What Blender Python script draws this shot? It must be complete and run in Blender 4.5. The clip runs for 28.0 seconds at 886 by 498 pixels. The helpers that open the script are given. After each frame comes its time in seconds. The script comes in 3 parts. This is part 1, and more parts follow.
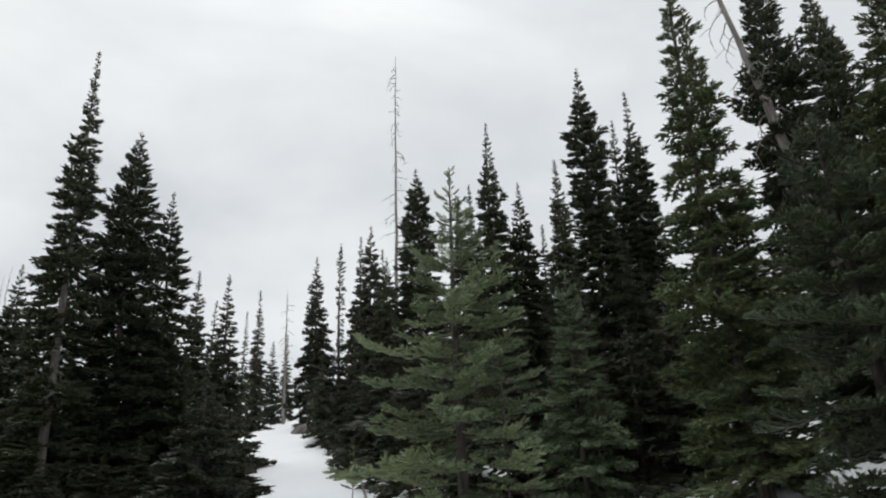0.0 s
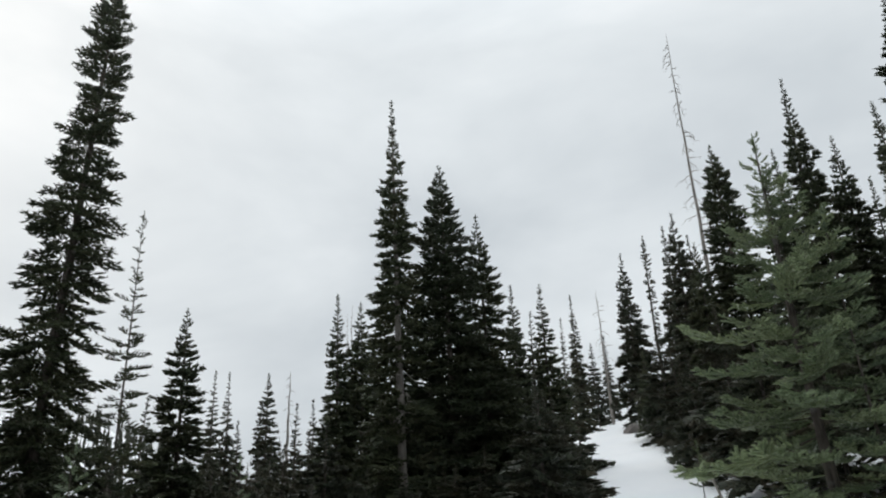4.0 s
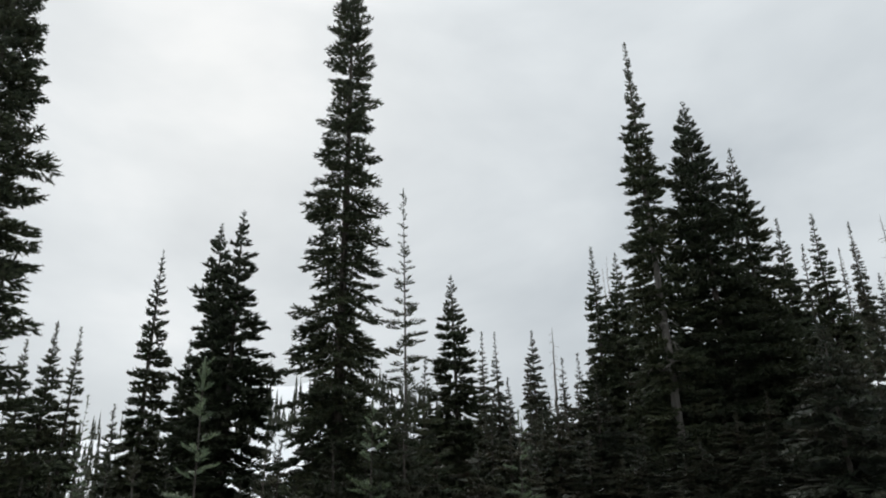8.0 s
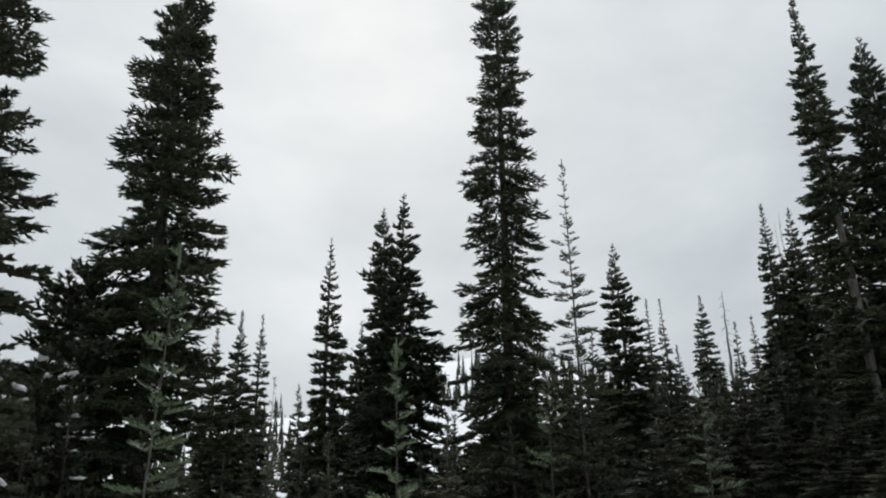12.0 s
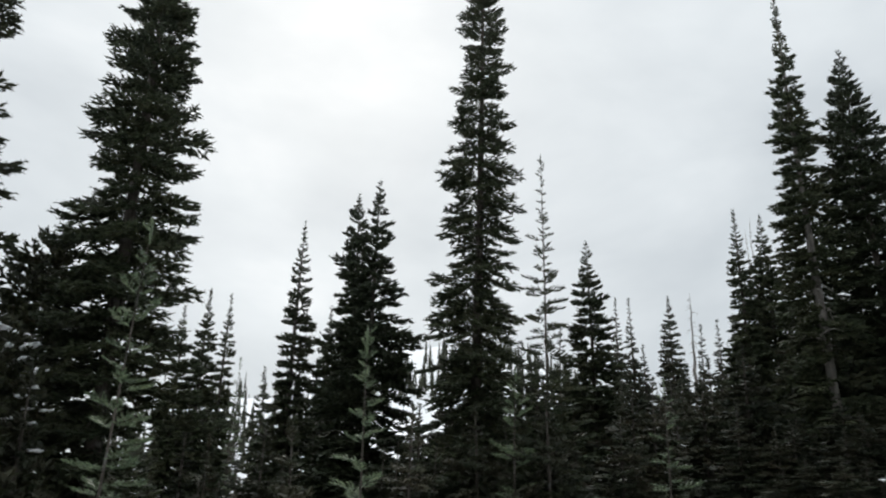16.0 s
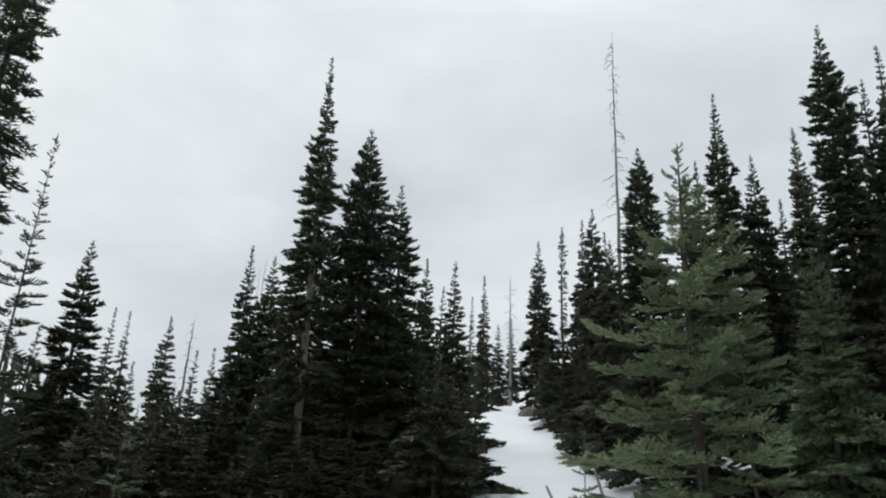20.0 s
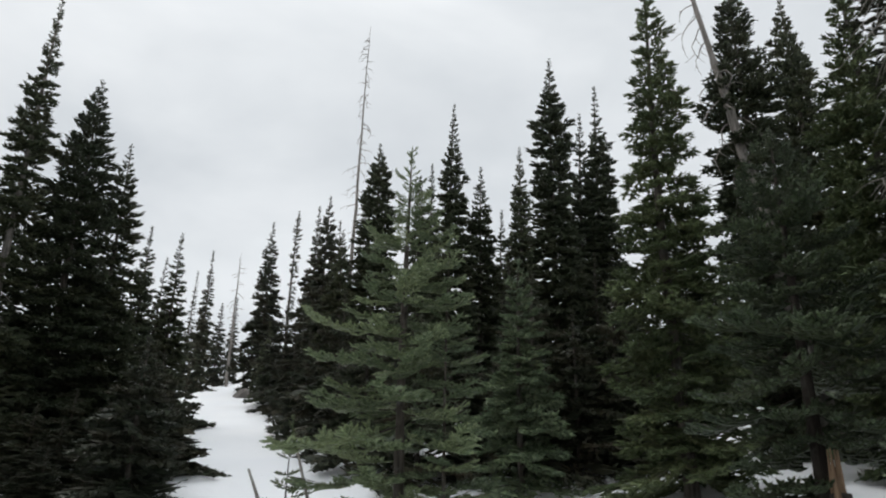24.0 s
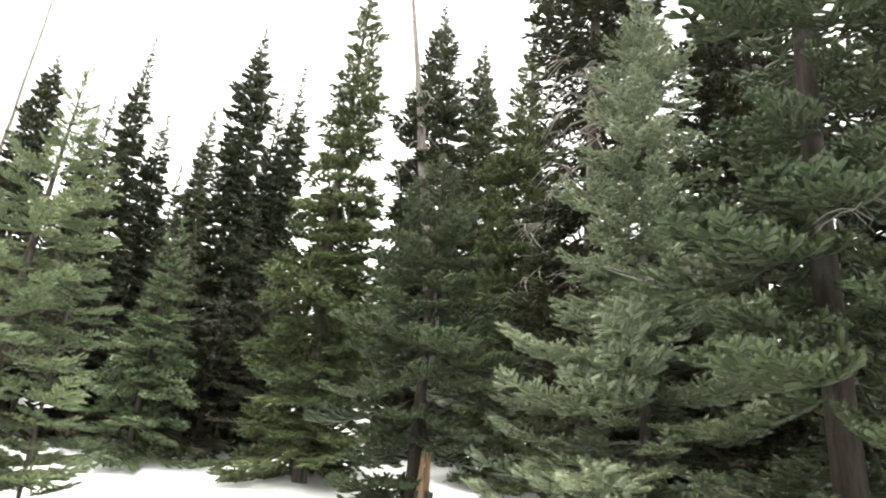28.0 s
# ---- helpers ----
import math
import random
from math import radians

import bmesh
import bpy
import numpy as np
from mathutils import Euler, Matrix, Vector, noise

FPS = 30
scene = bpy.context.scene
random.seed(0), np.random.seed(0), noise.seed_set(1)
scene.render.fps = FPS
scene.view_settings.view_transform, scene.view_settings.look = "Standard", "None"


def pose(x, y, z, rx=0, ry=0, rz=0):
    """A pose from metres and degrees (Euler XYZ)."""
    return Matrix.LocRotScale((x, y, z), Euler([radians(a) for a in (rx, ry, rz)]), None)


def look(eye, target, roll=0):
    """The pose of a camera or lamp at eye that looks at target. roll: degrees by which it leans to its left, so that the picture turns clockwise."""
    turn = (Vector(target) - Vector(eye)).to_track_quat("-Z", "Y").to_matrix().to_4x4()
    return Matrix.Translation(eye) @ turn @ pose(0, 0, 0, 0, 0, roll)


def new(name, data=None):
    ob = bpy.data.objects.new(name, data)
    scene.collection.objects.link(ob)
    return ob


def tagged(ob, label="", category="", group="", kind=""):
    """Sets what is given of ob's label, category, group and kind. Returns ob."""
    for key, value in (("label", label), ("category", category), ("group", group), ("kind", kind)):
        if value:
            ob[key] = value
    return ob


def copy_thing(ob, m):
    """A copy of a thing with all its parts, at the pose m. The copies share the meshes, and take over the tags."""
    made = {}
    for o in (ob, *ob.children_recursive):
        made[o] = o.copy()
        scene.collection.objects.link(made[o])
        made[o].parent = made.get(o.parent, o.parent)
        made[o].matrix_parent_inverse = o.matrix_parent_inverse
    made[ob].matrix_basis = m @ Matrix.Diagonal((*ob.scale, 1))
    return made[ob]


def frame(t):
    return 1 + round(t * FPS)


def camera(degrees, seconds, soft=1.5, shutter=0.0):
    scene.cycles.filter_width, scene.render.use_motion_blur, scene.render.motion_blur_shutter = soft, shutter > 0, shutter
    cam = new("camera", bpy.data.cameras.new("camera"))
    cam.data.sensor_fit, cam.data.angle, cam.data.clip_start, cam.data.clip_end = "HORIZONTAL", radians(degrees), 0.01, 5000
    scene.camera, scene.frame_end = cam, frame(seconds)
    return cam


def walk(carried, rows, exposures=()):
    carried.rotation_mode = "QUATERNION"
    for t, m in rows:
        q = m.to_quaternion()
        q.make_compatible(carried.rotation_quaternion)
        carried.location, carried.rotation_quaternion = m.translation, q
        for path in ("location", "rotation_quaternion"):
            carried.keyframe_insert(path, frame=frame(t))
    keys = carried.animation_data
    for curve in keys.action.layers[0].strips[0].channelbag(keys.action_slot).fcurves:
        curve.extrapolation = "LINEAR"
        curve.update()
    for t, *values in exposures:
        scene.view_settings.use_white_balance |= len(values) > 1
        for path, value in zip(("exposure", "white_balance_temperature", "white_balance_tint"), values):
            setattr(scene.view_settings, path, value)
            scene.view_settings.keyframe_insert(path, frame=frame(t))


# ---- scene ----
LENS = 59.6
cam = camera(LENS, 28.0, soft=2.0, shutter=0.25)
EYE = 1.6
# seconds, x, y, z from the standing point, yaw, pitch, roll
ROWS = [
    (0.0, 0.004, 0.010, -0.021, 0.00, 23.13, 2.55),
    (0.5, -0.005, 0.010, -0.023, 4.30, 22.91, 3.29),
    (1.0, -0.013, 0.015, -0.028, 8.40, 23.01, 3.07),
    (1.5, -0.021, 0.022, -0.029, 11.19, 23.24, 2.77),
    (2.0, -0.026, 0.030, -0.025, 13.79, 23.13, 2.69),
    (2.5, -0.029, 0.038, -0.017, 16.16, 23.05, 2.36),
    (3.0, -0.035, 0.041, -0.011, 18.68, 23.23, 2.31),
    (3.5, -0.044, 0.037, -0.007, 21.25, 23.74, 2.44),
    (4.0, -0.052, 0.029, -0.006, 23.88, 24.25, 2.53),
    (4.5, -0.056, 0.020, -0.009, 26.59, 24.42, 2.35),
    (5.0, -0.062, 0.013, -0.013, 29.48, 24.34, 2.00),
    (5.5, -0.059, 0.006, -0.019, 32.09, 24.20, 1.58),
    (6.0, -0.057, 0.000, -0.019, 34.96, 23.75, 1.47),
    (6.5, -0.060, -0.000, -0.017, 37.59, 23.38, 1.25),
    (7.0, -0.064, -0.003, -0.014, 40.24, 22.65, 1.68),
    (7.5, -0.072, -0.012, -0.010, 41.84, 21.88, 1.51),
    (8.0, -0.087, -0.031, -0.006, 43.10, 21.58, 1.42),
    (8.5, -0.110, -0.059, -0.001, 44.25, 21.24, 1.10),
    (9.0, -0.135, -0.089, 0.007, 45.57, 21.28, 1.64),
    (9.5, -0.155, -0.109, 0.011, 46.86, 21.30, 1.41),
    (10.0, -0.165, -0.117, 0.010, 48.33, 21.16, 1.55),
    (10.5, -0.167, -0.115, 0.008, 50.11, 20.97, 1.63),
    (11.0, -0.165, -0.115, 0.006, 51.73, 20.67, 1.21),
    (11.5, -0.165, -0.118, 0.005, 53.06, 20.25, 0.77),
    (12.0, -0.167, -0.120, 0.007, 55.00, 19.89, 1.16),
    (12.5, -0.172, -0.123, 0.010, 57.69, 19.51, 1.35),
    (13.0, -0.178, -0.124, 0.013, 59.94, 18.84, 0.75),
    (13.5, -0.184, -0.127, 0.015, 62.40, 18.37, 0.44),
    (14.0, -0.196, -0.143, 0.013, 63.67, 17.98, -0.02),
    (14.5, -0.212, -0.173, 0.006, 62.93, 17.91, -0.49),
    (15.0, -0.221, -0.190, 0.001, 60.40, 18.11, -0.91),
    (15.5, -0.210, -0.170, 0.006, 56.32, 18.56, -1.25),
    (16.0, -0.188, -0.125, 0.019, 52.10, 19.05, -1.03),
    (16.5, -0.162, -0.078, 0.031, 46.77, 19.68, -1.83),
    (17.0, -0.125, -0.022, 0.038, 40.29, 20.50, -1.90),
    (17.5, -0.093, 0.020, 0.035, 34.70, 21.16, -1.47),
    (18.0, -0.070, 0.041, 0.020, 30.80, 21.68, -0.61),
    (18.5, -0.054, 0.042, 0.001, 26.95, 22.11, -0.43),
    (19.0, -0.044, 0.030, -0.004, 23.39, 22.15, -0.79),
    (19.5, -0.039, 0.024, -0.001, 19.27, 22.04, -1.53),
    (20.0, -0.036, 0.025, 0.001, 15.61, 21.98, -2.05),
    (20.5, -0.034, 0.030, -0.002, 11.66, 21.60, -2.66),
    (21.0, -0.029, 0.029, -0.003, 8.86, 21.21, -2.64),
    (21.5, -0.023, 0.023, -0.003, 7.02, 21.16, -2.04),
    (22.0, -0.015, 0.013, -0.004, 4.79, 21.08, -1.69),
    (22.5, -0.005, -0.005, -0.005, 2.61, 21.20, -1.32),
    (23.0, 0.005, -0.021, -0.006, 0.36, 21.36, -1.01),
    (23.5, 0.014, -0.025, -0.004, -2.11, 21.42, -0.85),
    (24.0, 0.022, -0.020, 0.000, -4.78, 21.38, -0.94),
    (24.5, 0.028, -0.015, 0.003, -7.35, 21.34, -0.72),
    (25.0, 0.032, -0.012, 0.006, -10.20, 21.41, -1.03),
    (25.5, 0.036, -0.014, 0.005, -12.95, 21.42, -1.11),
    (26.0, 0.042, -0.015, 0.003, -15.79, 21.44, -1.41),
    (26.5, 0.053, -0.017, 0.004, -19.11, 21.45, -2.22),
    (27.0, 0.069, -0.020, 0.005, -23.51, 21.49, -3.34),
    (27.5, 0.083, -0.022, 0.006, -27.78, 21.72, -3.48),
    (28.0, 0.098, -0.022, 0.006, -31.78, 21.34, -5.00),
]
EXPOSURES = [(0.0, 0.1, 6700, 12), (2.0, 0.1, 6650, 11), (5.0, -0.05, 6500, 10), (13.0, -0.12, 6500, 10), (16.0, 0.04, 6500, 10), (20.0, 0.02, 6500, 10), (24.0, 0.1, 6620, 12), (25.0, 0.32, 6700, 13), (26.0, 0.72, 6700, 13), (27.0, 1.3, 6950, 12), (28.0, 2.0, 7350, 11)]
walk(cam, [(t, pose(x, y, EYE + z, 90 + pitch, roll, yaw)) for t, x, y, z, yaw, pitch, roll in ROWS], EXPOSURES)

# ---- sky and sun: thin overcast, the sun's glow behind the cloud ----
SUN_AZ, SUN_EL = radians(61), radians(36)
SUN_DIR = Vector((-math.sin(SUN_AZ) * math.cos(SUN_EL), math.cos(SUN_AZ) * math.cos(SUN_EL), math.sin(SUN_EL)))
world = bpy.data.worlds.new("overcast_sky")
scene.world = world
world.use_nodes = True
wt = world.node_tree
wt.nodes.clear()


def wnode(kind, **inputs):
    n = wt.nodes.new(kind)
    for k, v in inputs.items():
        n.inputs[k.replace("_", " ")].default_value = v
    return n


def wmath(op, a, b, clamp=False):
    n = wt.nodes.new("ShaderNodeMath")
    n.operation, n.use_clamp = op, clamp
    for i, v in enumerate((a, b)):
        if isinstance(v, (int, float)):
            n.inputs[i].default_value = v
        else:
            wt.links.new(v, n.inputs[i])
    return n.outputs[0]


sky = wt.nodes.new("ShaderNodeTexSky")
sky.sky_type, sky.sun_disc = "NISHITA", False
sky.sun_elevation, sky.sun_rotation = SUN_EL, -SUN_AZ
sky.air_density, sky.dust_density = 1.0, 3.0
co = wt.nodes.new("ShaderNodeTexCoord")
dot = wt.nodes.new("ShaderNodeVectorMath")
dot.operation = "DOT_PRODUCT"
dot.inputs[1].default_value = SUN_DIR
wt.links.new(co.outputs["Generated"], dot.inputs[0])
sep = wt.nodes.new("ShaderNodeSeparateXYZ")
wt.links.new(co.outputs["Generated"], sep.inputs[0])
squash = wt.nodes.new("ShaderNodeVectorMath")
squash.operation = "MULTIPLY"
squash.inputs[1].default_value = (1, 1, 2.2)
wt.links.new(co.outputs["Generated"], squash.inputs[0])
clouds = wnode("ShaderNodeTexNoise", Scale=2.1, Detail=5.0, Roughness=0.5, Distortion=0.35)
wt.links.new(squash.outputs[0], clouds.inputs["Vector"])
wisps = wnode("ShaderNodeTexNoise", Scale=6.5, Detail=4.0, Roughness=0.55)
wt.links.new(squash.outputs[0], wisps.inputs["Vector"])
glow = wmath("POWER", wmath("MAXIMUM", dot.outputs["Value"], 0.0), 14.0)
height = wmath("MAXIMUM", sep.outputs["Z"], 0.0)
cloud_sum = wmath("ADD", wmath("SUBTRACT", wmath("MULTIPLY", clouds.outputs["Fac"], 0.8), 0.125), wmath("MULTIPLY", wisps.outputs["Fac"], 0.12))
level = wmath("ADD", wmath("ADD", cloud_sum, wmath("MULTIPLY", glow, 0.2)), wmath("MULTIPLY", height, 0.18))
ramp = wt.nodes.new("ShaderNodeValToRGB")
ramp.color_ramp.elements[0].position, ramp.color_ramp.elements[0].color = 0.15, (0.385, 0.43, 0.467, 1)
ramp.color_ramp.elements[1].position, ramp.color_ramp.elements[1].color = 1.0, (1.0, 1.0, 1.005, 1)
pale = ramp.color_ramp.elements.new(0.78)
pale.color = (0.885, 0.90, 0.905, 1)
mid = ramp.color_ramp.elements.new(0.55)
mid.color = (0.66, 0.703, 0.727, 1)
wt.links.new(level, ramp.inputs[0])
sky_bg = wnode("ShaderNodeBackground", Strength=0.05)
wt.links.new(sky.outputs[0], sky_bg.inputs["Color"])
cloud_bg = wnode("ShaderNodeBackground", Strength=1.15)
wt.links.new(ramp.outputs[0], cloud_bg.inputs["Color"])
zenith = wmath("MAXIMUM", wmath("SUBTRACT", sep.outputs["Z"], 0.62), 0.0)
wt.links.new(wmath("MULTIPLY", wmath("ADD", wmath("MULTIPLY", zenith, 2.2), 1.0), 1.24), cloud_bg.inputs["Strength"])
blend = wt.nodes.new("ShaderNodeMixShader")
blend.inputs[0].default_value = 0.93
wt.links.new(sky_bg.outputs[0], blend.inputs[1])
wt.links.new(cloud_bg.outputs[0], blend.inputs[2])
wo = wt.nodes.new("ShaderNodeOutputWorld")
wt.links.new(blend.outputs[0], wo.inputs["Surface"])

sun = new("sun", bpy.data.lights.new("sun", "SUN"))
sun.data.energy, sun.data.angle, sun.data.color = 0.55, radians(20), (1.0, 0.97, 0.93)
sun.matrix_world = look(SUN_DIR * 50, (0, 0, 0))


# ---- materials ----
def material(name, rough=0.8, spec=0.3):
    m = bpy.data.materials.new(name)
    m.use_nodes = True
    nt = m.node_tree
    b = nt.nodes["Principled BSDF"]
    b.inputs["Roughness"].default_value = rough
    b.inputs["Specular IOR Level"].default_value = spec
    return m, nt, b


def tex_noise(nt, scale, detail=4.0, rough=0.55, stretch=None):
    c = nt.nodes.new("ShaderNodeTexCoord")
    n = nt.nodes.new("ShaderNodeTexNoise")
    n.inputs["Scale"].default_value, n.inputs["Detail"].default_value, n.inputs["Roughness"].default_value = scale, detail, rough
    if stretch:
        mp = nt.nodes.new("ShaderNodeMapping")
        mp.inputs["Scale"].default_value = stretch
        nt.links.new(c.outputs["Object"], mp.inputs["Vector"])
        nt.links.new(mp.outputs[0], n.inputs["Vector"])
    else:
        nt.links.new(c.outputs["Object"], n.inputs["Vector"])
    return n.outputs["Fac"]


def colour_ramp(nt, fac, stops):
    r = nt.nodes.new("ShaderNodeValToRGB")
    e = r.color_ramp.elements
    e[0].position, e[0].color = stops[0][0], (*stops[0][1], 1)
    e[1].position, e[1].color = stops[-1][0], (*stops[-1][1], 1)
    for p, c in stops[1:-1]:
        e.new(p).color = (*c, 1)
    nt.links.new(fac, r.inputs[0])
    return r.outputs[0]


def blend_colour(nt, kind, fac, a, b):
    n = nt.nodes.new("ShaderNodeMix")
    n.data_type, n.blend_type = "RGBA", kind
    if isinstance(fac, float):
        n.inputs[0].default_value = fac
    else:
        nt.links.new(fac, n.inputs[0])
    for i, v in ((6, a), (7, b)):
        if isinstance(v, tuple):
            n.inputs[i].default_value = (*v, 1)
        else:
            nt.links.new(v, n.inputs[i])
    return n.outputs[2]


def bump(nt, bsdf, fac, strength, dist):
    n = nt.nodes.new("ShaderNodeBump")
    n.inputs["Strength"].default_value, n.inputs["Distance"].default_value = strength, dist
    nt.links.new(fac, n.inputs["Height"])
    nt.links.new(n.outputs[0], bsdf.inputs["Normal"])


def needles_material(name, dark, light, brown, browning, sheen=0.3, rough=0.5):
    """Needles: each one its own green, clumps of older brownish growth, a little light through them."""
    m, nt, b = material(name, rough, sheen)
    geo = nt.nodes.new("ShaderNodeNewGeometry")
    info = nt.nodes.new("ShaderNodeObjectInfo")
    green = colour_ramp(nt, geo.outputs["Random Per Island"], [(0.0, dark), (0.55, tuple(0.6 * p + 0.4 * q for p, q in zip(dark, light))), (0.8, tuple(0.9 * q for q in light)), (1.0, tuple(1.35 * q for q in light))])
    clump = colour_ramp(nt, tex_noise(nt, 2.3, 3.0), [(0.42, (0, 0, 0)), (0.68, (browning,) * 3)])
    col = blend_colour(nt, "MIX", clump, green, brown)
    tone = colour_ramp(nt, info.outputs["Random"], [(0.0, (0.70, 0.74, 0.70)), (1.0, (1.28, 1.24, 1.16))])
    col = blend_colour(nt, "MULTIPLY", 1.0, col, tone)
    nt.links.new(col, b.inputs["Base Color"])
    thin = nt.nodes.new("ShaderNodeBsdfTranslucent")
    nt.links.new(col, thin.inputs["Color"])
    mix = nt.nodes.new("ShaderNodeMixShader")
    mix.inputs[0].default_value = 0.2
    nt.links.new(b.outputs[0], mix.inputs[1])
    nt.links.new(thin.outputs[0], mix.inputs[2])
    nt.links.new(mix.outputs[0], nt.nodes["Material Output"].inputs["Surface"])
    return m


def bark_material(name, dark, light, grey, scale=9.0):
    m, nt, b = material(name, 0.9, 0.2)
    ridges = tex_noise(nt, scale, 6.0, 0.65, (1, 1, 0.14))
    col = colour_ramp(nt, ridges, [(0.35, dark), (0.62, light)])
    lichen = colour_ramp(nt, tex_noise(nt, 7.0, 5.0), [(0.54, (0, 0, 0)), (0.66, (0.8, 0.8, 0.8))])
    nt.links.new(blend_colour(nt, "MIX", lichen, col, grey), b.inputs["Base Color"])
    bump(nt, b, ridges, 0.9, 0.03)
    return m


def snow_material():
    m, nt, b = material("snow", 0.7, 0.25)
    broad = colour_ramp(nt, tex_noise(nt, 0.6, 5.0), [(0.3, (0.89, 0.905, 0.925)), (0.7, (0.94, 0.945, 0.95))])
    specks = colour_ramp(nt, tex_noise(nt, 26.0, 3.0, 0.7), [(0.66, (0, 0, 0)), (0.74, (0.75, 0.75, 0.75))])
    patch = colour_ramp(nt, tex_noise(nt, 0.9, 2.0), [(0.52, (0, 0, 0)), (0.66, (1, 1, 1))])
    litter = blend_colour(nt, "MULTIPLY", 1.0, specks, patch)
    nt.links.new(blend_colour(nt, "MIX", litter, broad, (0.20, 0.17, 0.13)), b.inputs["Base Color"])
    bump(nt, b, tex_noise(nt, 5.0, 6.0, 0.6), 0.35, 0.06)
    return m


FIR = needles_material("fir_needles", (0.026, 0.034, 0.019), (0.069, 0.086, 0.049), (0.070, 0.060, 0.032), 0.45)
FIR_OLD = needles_material("old_fir_needles", (0.020, 0.024, 0.013), (0.050, 0.059, 0.031), (0.055, 0.044, 0.024), 0.7)
FIR_FAR = needles_material("far_fir_needles", (0.023, 0.029, 0.018), (0.051, 0.062, 0.040), (0.064, 0.047, 0.031), 0.65)
OLIVE = needles_material("olive_fir_needles", (0.055, 0.076, 0.038), (0.128, 0.166, 0.080), (0.104, 0.090, 0.044), 0.4)
SPRUCE = needles_material("spruce_needles", (0.118, 0.158, 0.088), (0.215, 0.268, 0.150), (0.190, 0.198, 0.098), 0.25, 0.4, 0.45)
FROSTED = needles_material("grey_spruce_needles", (0.120, 0.155, 0.100), (0.240, 0.288, 0.195), (0.170, 0.175, 0.100), 0.25, 0.55, 0.38)
YOUNG = needles_material("young_fir_needles", (0.066, 0.098, 0.056), (0.162, 0.212, 0.124), (0.125, 0.126, 0.068), 0.3, 0.4, 0.45)
NEAR_FIR = needles_material("near_fir_needles", (0.030, 0.045, 0.024), (0.070, 0.100, 0.050), (0.050, 0.044, 0.026), 0.45, 0.4, 0.45)
BARK = bark_material("fir_bark", (0.030, 0.025, 0.021), (0.125, 0.108, 0.092), (0.15, 0.146, 0.135), 30.0)
# Fir bark with the shade inside two near crowns put into its colour
DARK_BARK = bark_material("shaded_fir_bark", (0.014, 0.011, 0.009), (0.058, 0.048, 0.040), (0.075, 0.072, 0.064), 22.0)
DEAD = bark_material("weathered_wood", (0.11, 0.10, 0.09), (0.27, 0.245, 0.22), (0.21, 0.20, 0.185), 20.0)
TWIG = bark_material("dead_twig_bark", (0.14, 0.125, 0.11), (0.30, 0.28, 0.25), (0.30, 0.31, 0.27), 22.0)
SPLIT = bark_material("split_wood", (0.15, 0.095, 0.060), (0.31, 0.21, 0.135), (0.22, 0.17, 0.125), 26.0)
ROCK = bark_material("rock_grey", (0.10, 0.09, 0.085), (0.22, 0.20, 0.185), (0.16, 0.15, 0.13), 6.0)
SNOW = snow_material()


# ---- the ground: one snow slope that climbs to a crest, with a far mountainside ----
UPHILL, SLOPE = radians(18), 0.28


def smooth(a, b, v):
    v = min(1.0, max(0.0, (v - a) / (b - a)))
    return v * v * (3 - 2 * v)


def ground_z(x, y):
    r = math.hypot(x, y)
    q = r if r < 28 else 28 + 10 * (1 - math.exp(-(r - 28) / 10))
    z = SLOPE * q / max(r, 1e-6) * (x * math.sin(UPHILL) + y * math.cos(UPHILL))
    near = smooth(3.0, 7.0, r) * (1 - smooth(60, 140, r))
    z += near * (0.16 * noise.noise((x * 0.45, y * 0.45, 3.1)) + 0.07 * noise.noise((x * 1.3, y * 1.3, 7.7)))
    az = math.degrees(math.atan2(-x, y))
    rise = smooth(28, 50, az) * (1 - smooth(71, 80, az))
    crest = 82 - 32 * smooth(57, 67, az) + 8 * noise.noise((az * 0.07, 0, 5)) + 5 * noise.noise((az * 0.35, 0, 9))
    z += rise * crest * smooth(110, 430, r) * (1 - 0.6 * smooth(500, 1500, r))
    return z


def mesh_object(name, verts, faces, mat, parent=None, label="", smooth_faces=True):
    me = bpy.data.meshes.new(name)
    me.from_pydata(verts, [], faces)
    me.materials.append(mat)
    if smooth_faces:
        me.polygons.foreach_set("use_smooth", [True] * len(me.polygons))
    ob = new(name, me)
    ob.parent = parent
    if label:
        tagged(ob, label)
    return ob


def build_ground():
    radii = [0.0] + [0.35 * 1.033 ** k for k in range(300) if 0.35 * 1.033 ** k < 3200]
    n = 300
    verts, faces = [(0, 0, ground_z(0, 0))], []
    for r in radii[1:]:
        for k in range(n):
            a = 2 * math.pi * k / n
            x, y = r * math.cos(a), r * math.sin(a)
            verts.append((x, y, ground_z(x, y)))
    for k in range(n):
        faces.append((0, 1 + k, 1 + (k + 1) % n))
    for j in range(len(radii) - 2):
        o = 1 + j * n
        for k in range(n):
            k2 = (k + 1) % n
            faces.append((o + k, o + n + k, o + n + k2, o + k2))
    ob = mesh_object("ground", verts, faces, SNOW)
    return tagged(ob, "bright uneven snow slope climbing between the conifers to a crest", "snow", kind="structure")


build_ground()


# ---- tree parts ----
def unit(v):
    return v / np.linalg.norm(v)


